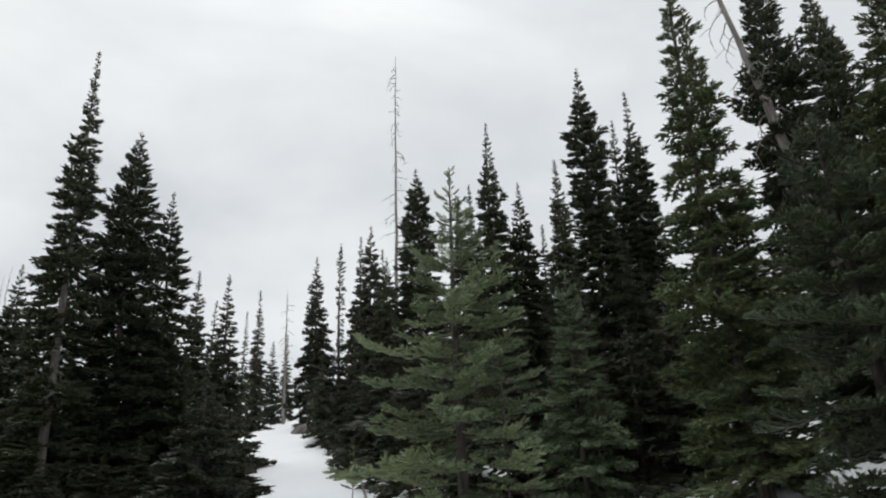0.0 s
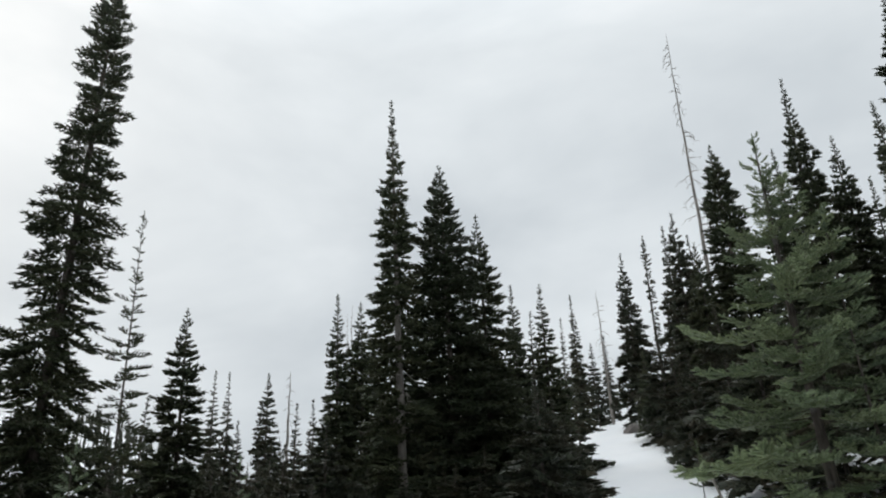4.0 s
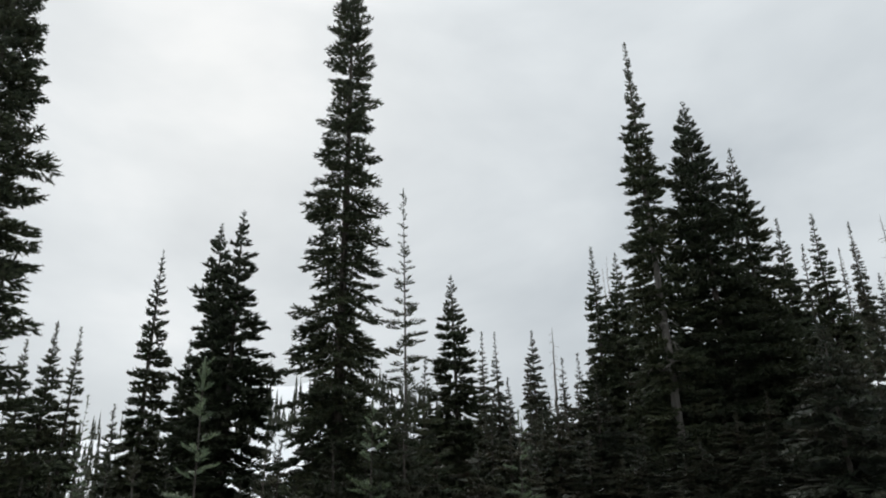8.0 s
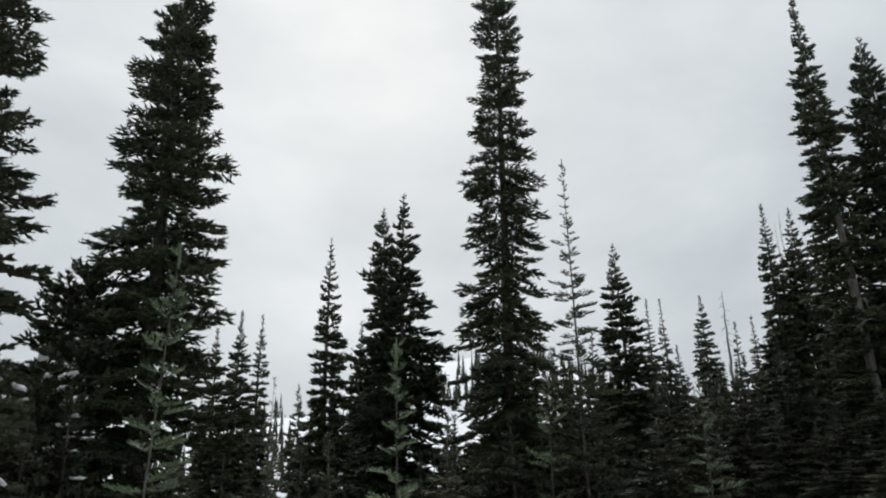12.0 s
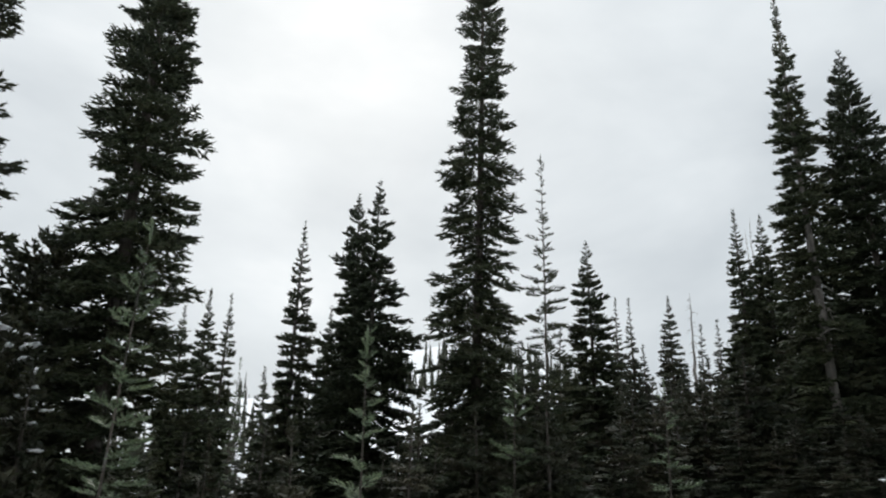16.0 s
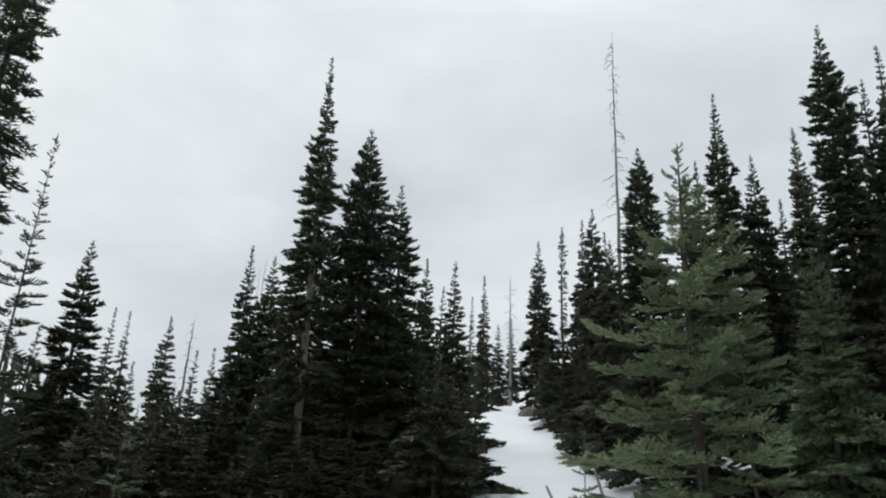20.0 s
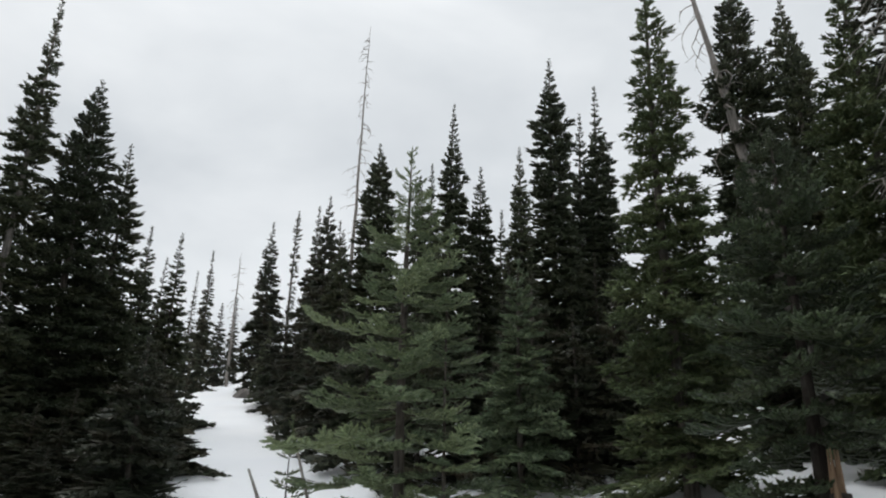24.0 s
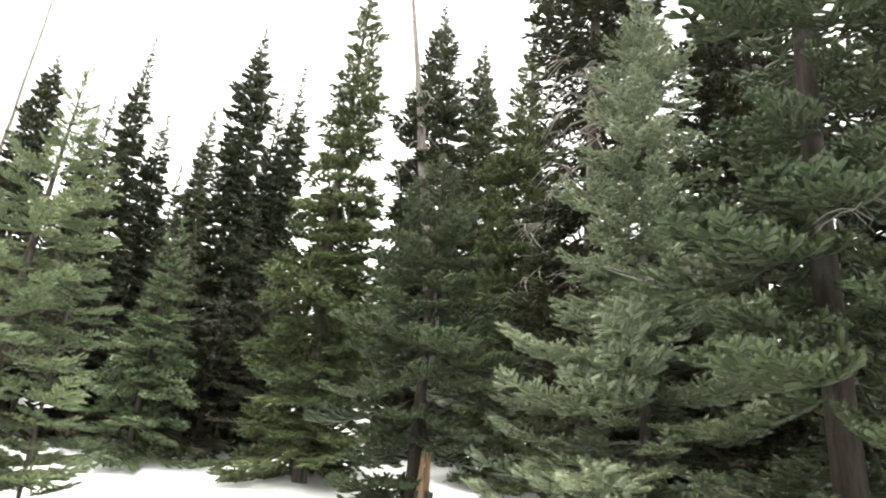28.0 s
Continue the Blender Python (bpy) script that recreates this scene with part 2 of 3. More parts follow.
def needles(rng, p, q, count, length, width):
    """Triangles set round the shoot from p to q like a brush, leaning forward and up, with a tuft at its blunt end."""
    axis = q - p
    axis = axis / np.linalg.norm(axis)
    side = unit(np.cross(axis, (0.13, 0.21, 1.0)))
    up = np.cross(side, axis)
    n = max(2, count)
    u = np.minimum(1.0, (np.arange(n) + rng.random(n)) / (0.82 * n))
    th = rng.random(n) * 2 * np.pi
    fwd = 0.35 + 0.5 * rng.random(n) + 0.9 * (u > 0.97) * rng.random(n)
    out = np.cos(th)[:, None] * side + 0.8 * np.sin(th)[:, None] * up + 0.28 * up
    d = out + fwd[:, None] * axis
    d /= np.linalg.norm(d, axis=1)[:, None]
    base = p + u[:, None] * (q - p)
    flat = np.cross(d, axis + 0.3 * rng.standard_normal((n, 3)))
    flat /= np.linalg.norm(flat, axis=1)[:, None] + 1e-9
    le = length * (0.75 + 0.5 * rng.random(n))
    w = width * (0.8 + 0.4 * rng.random(n))
    return np.stack([base - flat * w[:, None] / 2, base + flat * w[:, None] / 2, base + d * le[:, None]], 1)


def spindle(p, q, r, sides, blunt=False):
    """The leafy body of a shoot, widest past its middle, or a blunt roll."""
    axis = unit(q - p)
    side = unit(np.cross(axis, (0.13, 0.21, 1.0)))
    up = np.cross(side, axis)
    rim = [r * (side * math.cos(a) + up * math.sin(a)) for a in (0.6 + 6.283 * k / sides for k in range(sides))]
    tris = []
    if blunt:
        lo, hi = [p + 0.2 * (q - p) + 0.85 * v for v in rim], [p + 0.85 * (q - p) + v for v in rim]
        for k in range(sides):
            tris += [(p, lo[k], lo[k - 1]), (lo[k - 1], lo[k], hi[k]), (lo[k - 1], hi[k], hi[k - 1]), (hi[k - 1], hi[k], q)]
    else:
        ring = [p + 0.66 * (q - p) + v for v in rim]
        for k in range(sides):
            tris += [(p, ring[k], ring[k - 1]), (ring[k - 1], ring[k], q)]
    return np.array(tris)


# a needle's share: needles a shoot, side sprays, pairs of twigs on each, sides of a shoot's body, its radius, needle length and width
GRAIN = {
    0.017: (26, 8, 3, 4, 0.0165, 0.0230, 0.0064),
    0.028: (16, 7, 2, 4, 0.0200, 0.0280, 0.0092),
    0.045: (13, 8, 1, 3, 0.0270, 0.0500, 0.0150),
    0.08: (6, 7, 1, 3, 0.0440, 0.0680, 0.0260),
    0.14: (4, 6, 0, 3, 0.0680, 0.1100, 0.0450),
    0.22: (3, 5, 0, 3, 0.1000, 0.1700, 0.0740),
    0.35: (2, 2, 0, 3, 0.1750, 0.2800, 0.1200),
}
FINE = tuple(GRAIN)
# spread of the side sprays, sag, lift of the tip, fullness, how far sprays hang, their angle
HABIT = {"fir": (0.42, 0.20, 0.26, 1.0, 0.22, 56), "near": (0.42, 0.30, 0.34, 1.0, 0.14, 54), "spruce": (0.27, 0.16, 0.30, 0.75, 0.26, 46), "young": (0.30, 0.02, 0.12, 0.6, 0.12, 55)}


def bough_triangles(seed, style, fine):
    """A bough 1 long along +x: a flat, forking fan of needle-covered shoots. fine: a needle's length as a share of the bough's."""
    rng = np.random.default_rng(seed)
    spray, sag, lift, body, hang, angle = HABIT[style]
    count, sprays, twigs, sides, full, length, width = GRAIN[fine]
    full *= body
    length *= 0.55 + 0.45 * body
    close = fine < 0.03
    tris, wood = [], []
    bend = 0.07 * rng.standard_normal()

    def axis(s):
        return np.array((s, bend * math.sin(s * 3) + 0.03 * math.sin(s * 9 + seed), -sag * s + lift * s ** 3))

    def shoot(p, q, scale=1.0):
        size = np.linalg.norm(q - p)
        tris.append(spindle(p, q, min(full * scale, 0.42 * size), sides, close))
        tris.append(needles(rng, p + 0.1 * (q - p), q, count, length * scale, width))

    steps = 9 if close else 6 if fine < 0.1 else 3
    for k in range(steps):
        shoot(axis(0.12 + 0.88 * k / steps), axis(min(1.0, 0.12 + 0.88 * (k + 1.2) / steps)), 1.0)
    for k in range(sprays):
        for sgn in (-1, 1):
            s = 0.16 + 0.80 * (k + 0.5 * (sgn > 0) + 0.35 * rng.random()) / sprays
            le = (0.85 if close else 1.0) * spray * min(1.0, 1.5 * s + 0.35) * (1.05 - s) ** 0.6 * (0.7 + 0.6 * rng.random()) + 0.06
            ang = radians(angle - 14 * s + 8 * rng.standard_normal())
            d = np.array((math.cos(ang), sgn * math.sin(ang), 0.06 - hang * (0.4 + rng.random())))
            p = axis(s)
            curl = (0.22 + 0.25 * rng.random()) * le

            def along(u):
                return p + d * le * u + np.array((0, 0, curl * u ** 2.5))

            n = 3 if close and le > 0.24 else 2 if close or (fine < 0.05 and le > 0.25) else 1
            if close:
                wood.append(spindle(p, along(0.9), 0.004, 3))
            for g in range(n):
                shoot(along(g / n), along((g + 1.1) / n), 0.8 if close and g + 1 < n else 1.0)
            for j in range(twigs):
                for s2 in (-1, 1):
                    if le < 0.14 and rng.random() < 0.6:
                        continue
                    u = (0.2 + 0.72 * (j + 0.25 * (s2 > 0) + 0.5 * rng.random()) / twigs) if close else 0.3 + 0.55 * (j + 0.8 * rng.random()) / twigs
                    a2 = ang * sgn + s2 * radians(42 + 8 * rng.standard_normal())
                    e = unit(np.array((math.cos(a2), math.sin(a2), (0.35 if close else 0.1) + 0.5 * rng.random() - hang * 1.2)))
                    p2 = along(u)
                    shoot(p2, p2 + e * (0.10 + 0.05 * rng.random()) * (1.2 - 0.4 * u) * (0.68 if close else 1.0))
    for k in range(3):
        wood.append(spindle(axis(k / 3), axis((k + 1.1) / 3), 0.010 - 0.002 * k, 3))
    return np.concatenate(tris + wood).astype(np.float32), sum(len(w) for w in wood)


BOUGHS = {(st, f): [bough_triangles(11 * i + 3, st, f) for i in range(4)] for st in HABIT for f in FINE}


def triangle_mesh(name, tris, mat, twigs=0):
    n = len(tris)
    me = bpy.data.meshes.new(name)
    me.vertices.add(3 * n)
    me.vertices.foreach_set("co", np.ascontiguousarray(tris, dtype=np.float32).ravel())
    me.loops.add(3 * n)
    me.loops.foreach_set("vertex_index", np.arange(3 * n, dtype=np.int32))
    me.polygons.add(n)
    me.polygons.foreach_set("loop_start", np.arange(0, 3 * n, 3, dtype=np.int32))
    me.materials.append(mat)
    if twigs:
        me.materials.append(BARK)
        me.polygons.foreach_set("material_index", np.repeat(np.array((0, 1), dtype=np.int32), (n - twigs, twigs)))
    me.update()
    return me


def turn(az, pitch, roll):
    return np.array((Matrix.Rotation(az, 3, "Z") @ Matrix.Rotation(-pitch, 3, "Y") @ Matrix.Rotation(roll, 3, "X")))


def tube(points, radii, sides=7, rough=0.0, seed=0):
    """A closed tube through the points."""
    rng = random.Random(seed)
    verts, faces = [], []
    pts = [Vector(p) for p in points]
    for i, p in enumerate(pts):
        d = (pts[min(i + 1, len(pts) - 1)] - pts[max(i - 1, 0)]).normalized()
        s = d.cross(Vector((0.31, 0.95, 0.07))).normalized()
        u = s.cross(d)
        for k in range(sides):
            a = 2 * math.pi * k / sides
            r = radii[i] * (1 + rough * (rng.random() - 0.5))
            verts.append(tuple(p + (s * math.cos(a) + u * math.sin(a)) * r))
    for i in range(len(pts) - 1):
        for k in range(sides):
            k2 = (k + 1) % sides
            faces.append((i * sides + k, i * sides + k2, (i + 1) * sides + k2, (i + 1) * sides + k))
    faces.append(tuple(range(sides))[::-1])
    faces.append(tuple((len(pts) - 1) * sides + k for k in range(sides)))
    return verts, faces


def join(pieces):
    verts, faces = [], []
    for v, f in pieces:
        o = len(verts)
        verts += v
        faces += [tuple(i + o for i in q) for q in f]
    return verts, faces


def bare_branch(rng, length, droop, thick, twigs=3, curl=0.0):
    """A dead branch from the origin along +x, with side twigs."""
    pts, p, a = [], Vector((0, 0, 0)), 0.15
    n = 7
    for i in range(n):
        pts.append(p.copy())
        a -= droop / n * (0.6 + 0.8 * rng.random()) - curl * (i > 3) + rng.uniform(-0.3, 0.3)
        p = p + Vector((math.cos(a), 0.9 * (rng.random() - 0.5), math.sin(a))) * length / n
    pieces = [tube(pts, [thick * (1 - 0.85 * i / (n - 1)) for i in range(n)], 5)]
    for k in range(twigs):
        i = rng.randrange(2, n - 1)
        q, b = pts[i].copy(), rng.uniform(-0.9, 0.6)
        side = rng.choice((-1, 1))
        tp = []
        for j in range(4):
            tp.append(q.copy())
            b -= 0.25 * droop
            q = q + Vector((0.6 * math.cos(b), side * 0.7, math.sin(b) * 0.8)) * length * 0.11
        pieces.append(tube(tp, [thick * 0.45, thick * 0.36, thick * 0.26, thick * 0.12], 4))
    return join(pieces)


def width_at(profile, drop):
    last = (0.0, 0.03)
    for p in profile:
        if drop <= p[0]:
            return last[1] + (p[1] - last[1]) * (drop - last[0]) / max(1e-6, p[0] - last[0])
        last = p
    return last[1]


STYLES = {
    # bough style, whorl step, boughs a whorl, gaps, lowest droop, unevenness
    "fir": ("fir", 0.86, 7, 0.06, -0.42, 0.17),
    "clumpy": ("fir", 0.9, 7, 0.12, -0.55, 0.22),
    "near": ("near", 1.2, 7, 0.10, -0.30, 0.22),
    "sparse": ("young", 1.5, 5, 0.12, -0.15, 0.2),
    "spruce": ("spruce", 1.05, 8, 0.06, -0.16, 0.26),
    "sapling": ("young", 1.9, 5, 0.05, -0.05, 0.2),
}
LABELS = {
    "fir": ("tall dark green subalpine fir with dense drooping boughs", "slender dark fir spire standing in the forest edge"),
    "clumpy": ("ragged old fir with clumped boughs and sky gaps", "ragged old fir with clumped boughs and sky gaps"),
    "near": ("tall green fir with thick brush-like upturned boughs", "tall green fir with thick brush-like upturned boughs"),
    "sparse": ("thin young fir with short sparse whorled branches", "thin young fir with short sparse whorled branches"),
    "spruce": ("bushy grey-green young spruce with spreading soft boughs", "bushy grey-green young spruce with spreading soft boughs"),
    "sapling": ("small pale green fir sapling growing from the snow", "small pale green fir sapling growing from the snow"),
}
SERIAL = [0]


def trunk_points(h, lean, seed):
    rng = random.Random(seed)
    bx, by = rng.uniform(-0.012, 0.012) * h, rng.uniform(-0.012, 0.012) * h
    n = 14
    pts = []
    for i in range(n):
        s = i / (n - 1)
        k = math.sin(s * math.pi)
        pts.append((lean[0] * s + bx * k, lean[1] * s + by * k, -0.3 + (h + 0.3) * s))
    return pts


def conifer(x, y, top, kind, profile, lean=(0, 0), girth=1.0, mat=None, label="", clear=None, skip=None, dead=0, dead_from=(0.12, 0.42, 0, 360), snowy=None, dist=None, coarse=1.0, dense=1.0, bark=None, group="forest conifers"):
    """A conifer standing at x, y whose tip reaches the height top; profile: (drop below the tip, crown radius)."""
    SERIAL[0] += 1
    seed = SERIAL[0] * 7 + 1
    rng = np.random.default_rng(seed)
    style, step, per, gaps, droop, uneven = STYLES[kind]
    step /= dense
    gz = ground_z(x, y)
    h = top - gz
    d = dist or math.hypot(x, y)
    if mat is None:
        mat = {"spruce": SPRUCE, "sapling": YOUNG, "sparse": YOUNG}.get(kind) or (NEAR_FIR if d < 5.5 else FIR if d < 20 else FIR_FAR)
    tree = new({"spruce": "spruce", "sapling": "sapling"}.get(kind, "fir"))
    tree.location = (x, y, gz)
    tagged(tree, label or LABELS[kind][0 if d < 14 else 1], "tree", group)
    pts = trunk_points(h, lean, seed)
    base_r = (0.0085 * h + 0.02) * girth * (0.42 if kind in ("sapling", "sparse") else 1.0)
    n = len(pts)
    v, f = tube(pts, [base_r * ((1 - i / (n - 1)) ** 0.8 * 0.96 + 0.04) * (1.25 if i == 0 else 1) for i in range(n)], 9 if d < 20 else 6, 0.16, seed)
    mesh_object("trunk", v, f, bark or BARK, tree)
    clear = (0.2 if kind != "sapling" else 0.08) if clear is None else clear
    reach = h - clear
    want = (0.0042 if d < 11 else 0.0055) * d * coarse
    # the leader
    tip = np.array(pts[-1])
    lead = needles(rng, np.array((0.0, 0.0, -0.10 * h ** 0.5)), np.array((0.0, 0.0, 0.02)), 26, min(0.07, max(0.02, want * 0.7)), min(0.03, max(0.004, want * 0.25)))
    parts, boughs = [lead + tip], []
    drop = 0.08 * min(1.0, h / 4)
    while drop < reach:
        r = width_at(profile, drop)
        s = drop / h
        gap = noise.noise((drop * 1.7, seed * 0.37, 0.0))
        k = per if r > 0.22 else max(4, per - 2)
        inner = (2 if r > 0.3 else 0) if kind == "fir" else (1 if kind in ("clumpy", "spruce") else 0)
        pace = (0.11 + 0.14 * r) * step * (0.8 + 0.4 * rng.random()) * (1.0 if d < 20 else 1.2)
        off = rng.random() * 6.28
        for j in range(k + inner):
            if j < k and rng.random() < gaps + (0.25 if gap > 0.32 and gaps > 0.1 else 0):
                continue
            az = off + 6.283 * (j + 0.5 * rng.random()) / (k if j < k else inner)
            z = h - drop + (rng.random() - 0.5) * pace
            if skip and skip(math.degrees(az) % 360, drop):
                continue
            le = r * (1 + uneven * rng.standard_normal() * 0.8 + 0.25 * gap + 0.16 * noise.noise((math.cos(az) * 1.3, math.sin(az) * 1.3, drop * 0.9 + seed)))
            le = max(0.06, le * ((0.95 if d > 6 else 1.0) if j < k else 0.58))
            rise = 0.75 * math.exp(-drop / (0.16 * h + 0.2)) + droop * smooth(0.05, 0.55, s) + 0.10 * rng.standard_normal()
            c = np.array(pts[0]) + (np.array(pts[-1]) - np.array(pts[0])) * ((z + 0.3) / (h + 0.3))
            m = turn(az, rise, 0.2 * rng.standard_normal())
            fine = min(FINE, key=lambda q: abs(math.log(q * le / max(want, 0.012))))
            boughs.append((c, m, le, BOUGHS[style, fine][int(rng.integers(4))]))
        drop += pace
    own = d < 10.1 and group == "forest conifers"
    if own:
        for c, m, le, (tris, twigs) in boughs:
            key = (id(tris), mat.name)
            if key not in SHARED:
                SHARED[key] = triangle_mesh("bough", tris, mat, twigs)
            ob = new("bough", SHARED[key])
            ob.parent = tree
            ob.matrix_basis = Matrix.Translation(Vector(c)) @ Matrix(m.tolist()).to_4x4() @ Matrix.Scale(le, 4)
        v, f = tube([tuple(tip + np.array((0, 0, q))) for q in (-0.10, -0.05, 0.0, 0.05)], [0.005, 0.008, 0.006, 0.002], 6, 0.5, seed)
        crown = mesh_object("leader", v, f, mat, tree)
    else:
        for c, m, le, (tris, twigs) in boughs:
            parts.append((tris[:len(tris) - twigs] if twigs else tris) @ (m.T * le) + c)
        crown = new("crown", triangle_mesh("crown", np.concatenate(parts), mat))
    crown.parent = tree
    lr = random.Random(seed)
    for k in range(dead):
        z = lr.uniform(dead_from[0], dead_from[1]) * h
        s = z / h
        v, f = bare_branch(lr, lr.uniform(0.45, 0.9) * (1.4 if 4 < d < 7 else 0.8 if d < 4 else 1.0), 1.5, 0.012 if d > 7 else 0.014 if d > 4 else 0.006, 5, 0.12)
        ob = mesh_object("dead_branch", v, f, TWIG, tree, "bare grey dead branch")
        ob.matrix_basis = pose(lean[0] * s, lean[1] * s, z, 0, 0, lr.uniform(dead_from[2], dead_from[3]))
    for c, m, le, _ in boughs if snowy else ():
        out = m @ np.array((1.0, 0.0, 0.0))
        if snowy[0] < c[2] < snowy[1] and lr.random() < snowy[2] and out @ np.array((-x, -y, 0.0)) > 0 and le > 0.25:
            lump(tree, c + out * le * lr.uniform(0.65, 1.0), out, lr.uniform(0.025, 0.06), lr)
    return tree


def lump(tree, place, out, size, rng):
    """A clump of old snow lying along a bough."""
    k = rng.randrange(7)
    if k not in CLUMPS:
        bm = bmesh.new()
        bmesh.ops.create_icosphere(bm, subdivisions=3, radius=1.0)
        for v in bm.verts:
            q = 1 + 0.75 * noise.noise(v.co * 1.2 + Vector((k * 3.1, 0, 0))) + 0.5 * noise.noise(v.co * 3.3 + Vector((0, k * 2.3, 3)))
            v.co = Vector((v.co.x * 1.7 * q, v.co.y * q, v.co.z * (0.55 if v.co.z > 0 else 0.25) * q))
        CLUMPS[k] = bpy.data.meshes.new("snow_clump")
        bm.to_mesh(CLUMPS[k])
        bm.free()
        CLUMPS[k].materials.append(SNOW)
        CLUMPS[k].polygons.foreach_set("use_smooth", [True] * len(CLUMPS[k].polygons))
    ob = new("snow_clump", CLUMPS[k])
    ob.parent = tree
    az, dip = math.atan2(out[1], out[0]), -math.asin(max(-1.0, min(1.0, out[2])))
    ob.matrix_basis = pose(place[0], place[1], place[2] + 0.45 * size, 0, math.degrees(dip), math.degrees(az)) @ Matrix.Scale(size, 4)
    tagged(ob, "white lump of old snow")


CLUMPS = {}
SHARED = {}

# ---- the conifers, one by one ----
conifer(-5.59, 11.22, 10.36, 'fir', [(1.52, 0.19), (3.02, 0.38), (3.99, 0.47), (5, 0.59), (6.67, 0.76)], lean=(-0.07, -0.04), dead=12, skip=lambda az, drop: drop > 3.5 and (az > 270 or az < 35) and math.sin(drop * 6) > -0.7, coarse=0.75, bark=DEAD, girth=1.0)
conifer(-5.08, 12.00, 9.18, 'fir', [(0.86, 0.28), (1.91, 0.52), (3.52, 0.79), (5.46, 1.02)], coarse=0.75)
conifer(-4.65, 12.71, 8.31, 'fir', [(0.77, 0.21), (1.68, 0.4), (2.76, 0.55), (4.54, 0.91)], coarse=0.75)
conifer(-5.79, 18.13, 8.92, 'fir', [(1.53, 0.31), (4.31, 0.67)])
conifer(-3.75, 13.52, 6.94, 'fir', [(0.7, 0.15), (1.67, 0.3), (2.78, 0.52), (3.73, 0.68)])
conifer(-6.20, 21.14, 9.21, 'fir', [(1.79, 0.29), (4.16, 0.61)])
conifer(-5.92, 25.34, 11.05, 'clumpy', [(1.75, 0.25), (3.3, 0.41), (4.77, 0.51)], dense=1.3)
conifer(-6.81, 27.19, 10.92, 'fir', [(2.03, 0.2), (4.05, 0.49)])
conifer(-3.73, 23.73, 11.55, 'fir', [(1.24, 0.28), (3.09, 0.6), (4.82, 0.9), (6.13, 1.0)])
conifer(-6.26, 29.37, 10.41, 'fir', [(1.12, 0.26), (2.84, 0.46)])
conifer(-5.93, 30.45, 10.98, 'fir', [(2.17, 0.31), (3.27, 0.47)])
conifer(-1.63, 19.95, 10.82, 'fir', [(0.99, 0.23), (2.56, 0.45), (4.86, 0.78), (6.7, 0.8)])
conifer(-0.93, 15.46, 7.97, 'fir', [(0.89, 0.23), (1.99, 0.48), (3.59, 0.77)])
conifer(-2.01, 20.92, 10.92, 'fir', [(1.11, 0.18), (2.89, 0.5), (5.83, 0.95)])
conifer(-1.45, 21.97, 10.94, 'fir', [(1.4, 0.28), (3.36, 0.63), (5.75, 0.86)])
conifer(-2.83, 22.85, 11.61, 'clumpy', [(0.51, 0.14), (1.26, 0.17), (2.86, 0.13), (5.18, 0.19)])
conifer(-0.25, 16.01, 10.43, 'fir', [(0.95, 0.31), (2.26, 0.52), (3.49, 0.75), (5.72, 0.98)], coarse=0.75)
conifer(1.28, 13.93, 10.29, 'fir', [(0.99, 0.16), (1.89, 0.29), (3.34, 0.44), (6.07, 0.61)])
conifer(1.21, 19.95, 12.03, 'fir', [(0.94, 0.16), (2.83, 0.34), (5.23, 0.6)])
conifer(0.88, 19.97, 11.64, 'fir', [(0.75, 0.16), (2.46, 0.34), (4.85, 0.59)])
conifer(1.96, 14.86, 9.35, 'fir', [(1.1, 0.24), (2.37, 0.4), (4.93, 0.66)])
conifer(3.34, 17.68, 11.46, 'fir', [(1.22, 0.23), (2.48, 0.4), (5.1, 0.68)])
conifer(3.19, 19.74, 10.56, 'fir', [(1.1, 0.16), (3.06, 0.46)])
conifer(3.03, 12.64, 10.67, 'fir', [(1, 0.24), (1.75, 0.39), (2.82, 0.42), (4.6, 0.6), (6.6, 0.76)])
conifer(4.08, 14.43, 10.56, 'fir', [(1.08, 0.17), (2.29, 0.36), (4.52, 0.57)])
conifer(4.42, 14.33, 11.23, 'fir', [(1.07, 0.17), (2.17, 0.31), (3.86, 0.52), (6.22, 0.66)])
conifer(2.72, 6.67, 7.63, 'fir', [(0.69, 0.17), (1.35, 0.25), (2.1, 0.36), (2.99, 0.45), (3.69, 0.61), (4.35, 0.68), (5.17, 0.73), (5.51, 0.76)], mat=OLIVE)
conifer(4.79, 8.78, 9.59, 'fir', [(0.78, 0.25), (1.94, 0.44), (2.85, 0.55), (4.27, 0.67), (6.13, 0.83)], mat=FIR)
conifer(6.43, 10.14, 10.42, 'fir', [(0.82, 0.21), (1.61, 0.36), (2.37, 0.42), (3.98, 0.62), (5.79, 0.83)])
conifer(2.54, 4.34, 4.25, 'near', [(0.27, 0.18), (0.62, 0.32), (1.04, 0.42), (1.43, 0.56), (1.95, 0.57)], girth=1.3, clear=0.25, mat=NEAR_FIR, coarse=0.7, dense=1.35, bark=DARK_BARK, skip=lambda az, drop: drop > 2.0 and (az > 225 or az < 30))
conifer(4.39, 4.86, 9.75, 'fir', [(1.68, 0.36), (2.8, 0.6), (3.49, 0.67), (4.44, 0.56), (5.58, 0.7), (6.84, 0.84)], girth=1.2, dead=24, dead_from=(0.26, 0.58, 110, 250), mat=FIR_OLD, skip=lambda az, drop: 3.6 < drop < 4.9 and 125 < az < 265, clear=1.25)
conifer(5.27, 7.09, 8.56, 'fir', [(0.83, 0.15), (1.53, 0.28), (2.36, 0.54), (3.52, 0.76), (5.24, 0.9)], mat=OLIVE, clear=0.3)
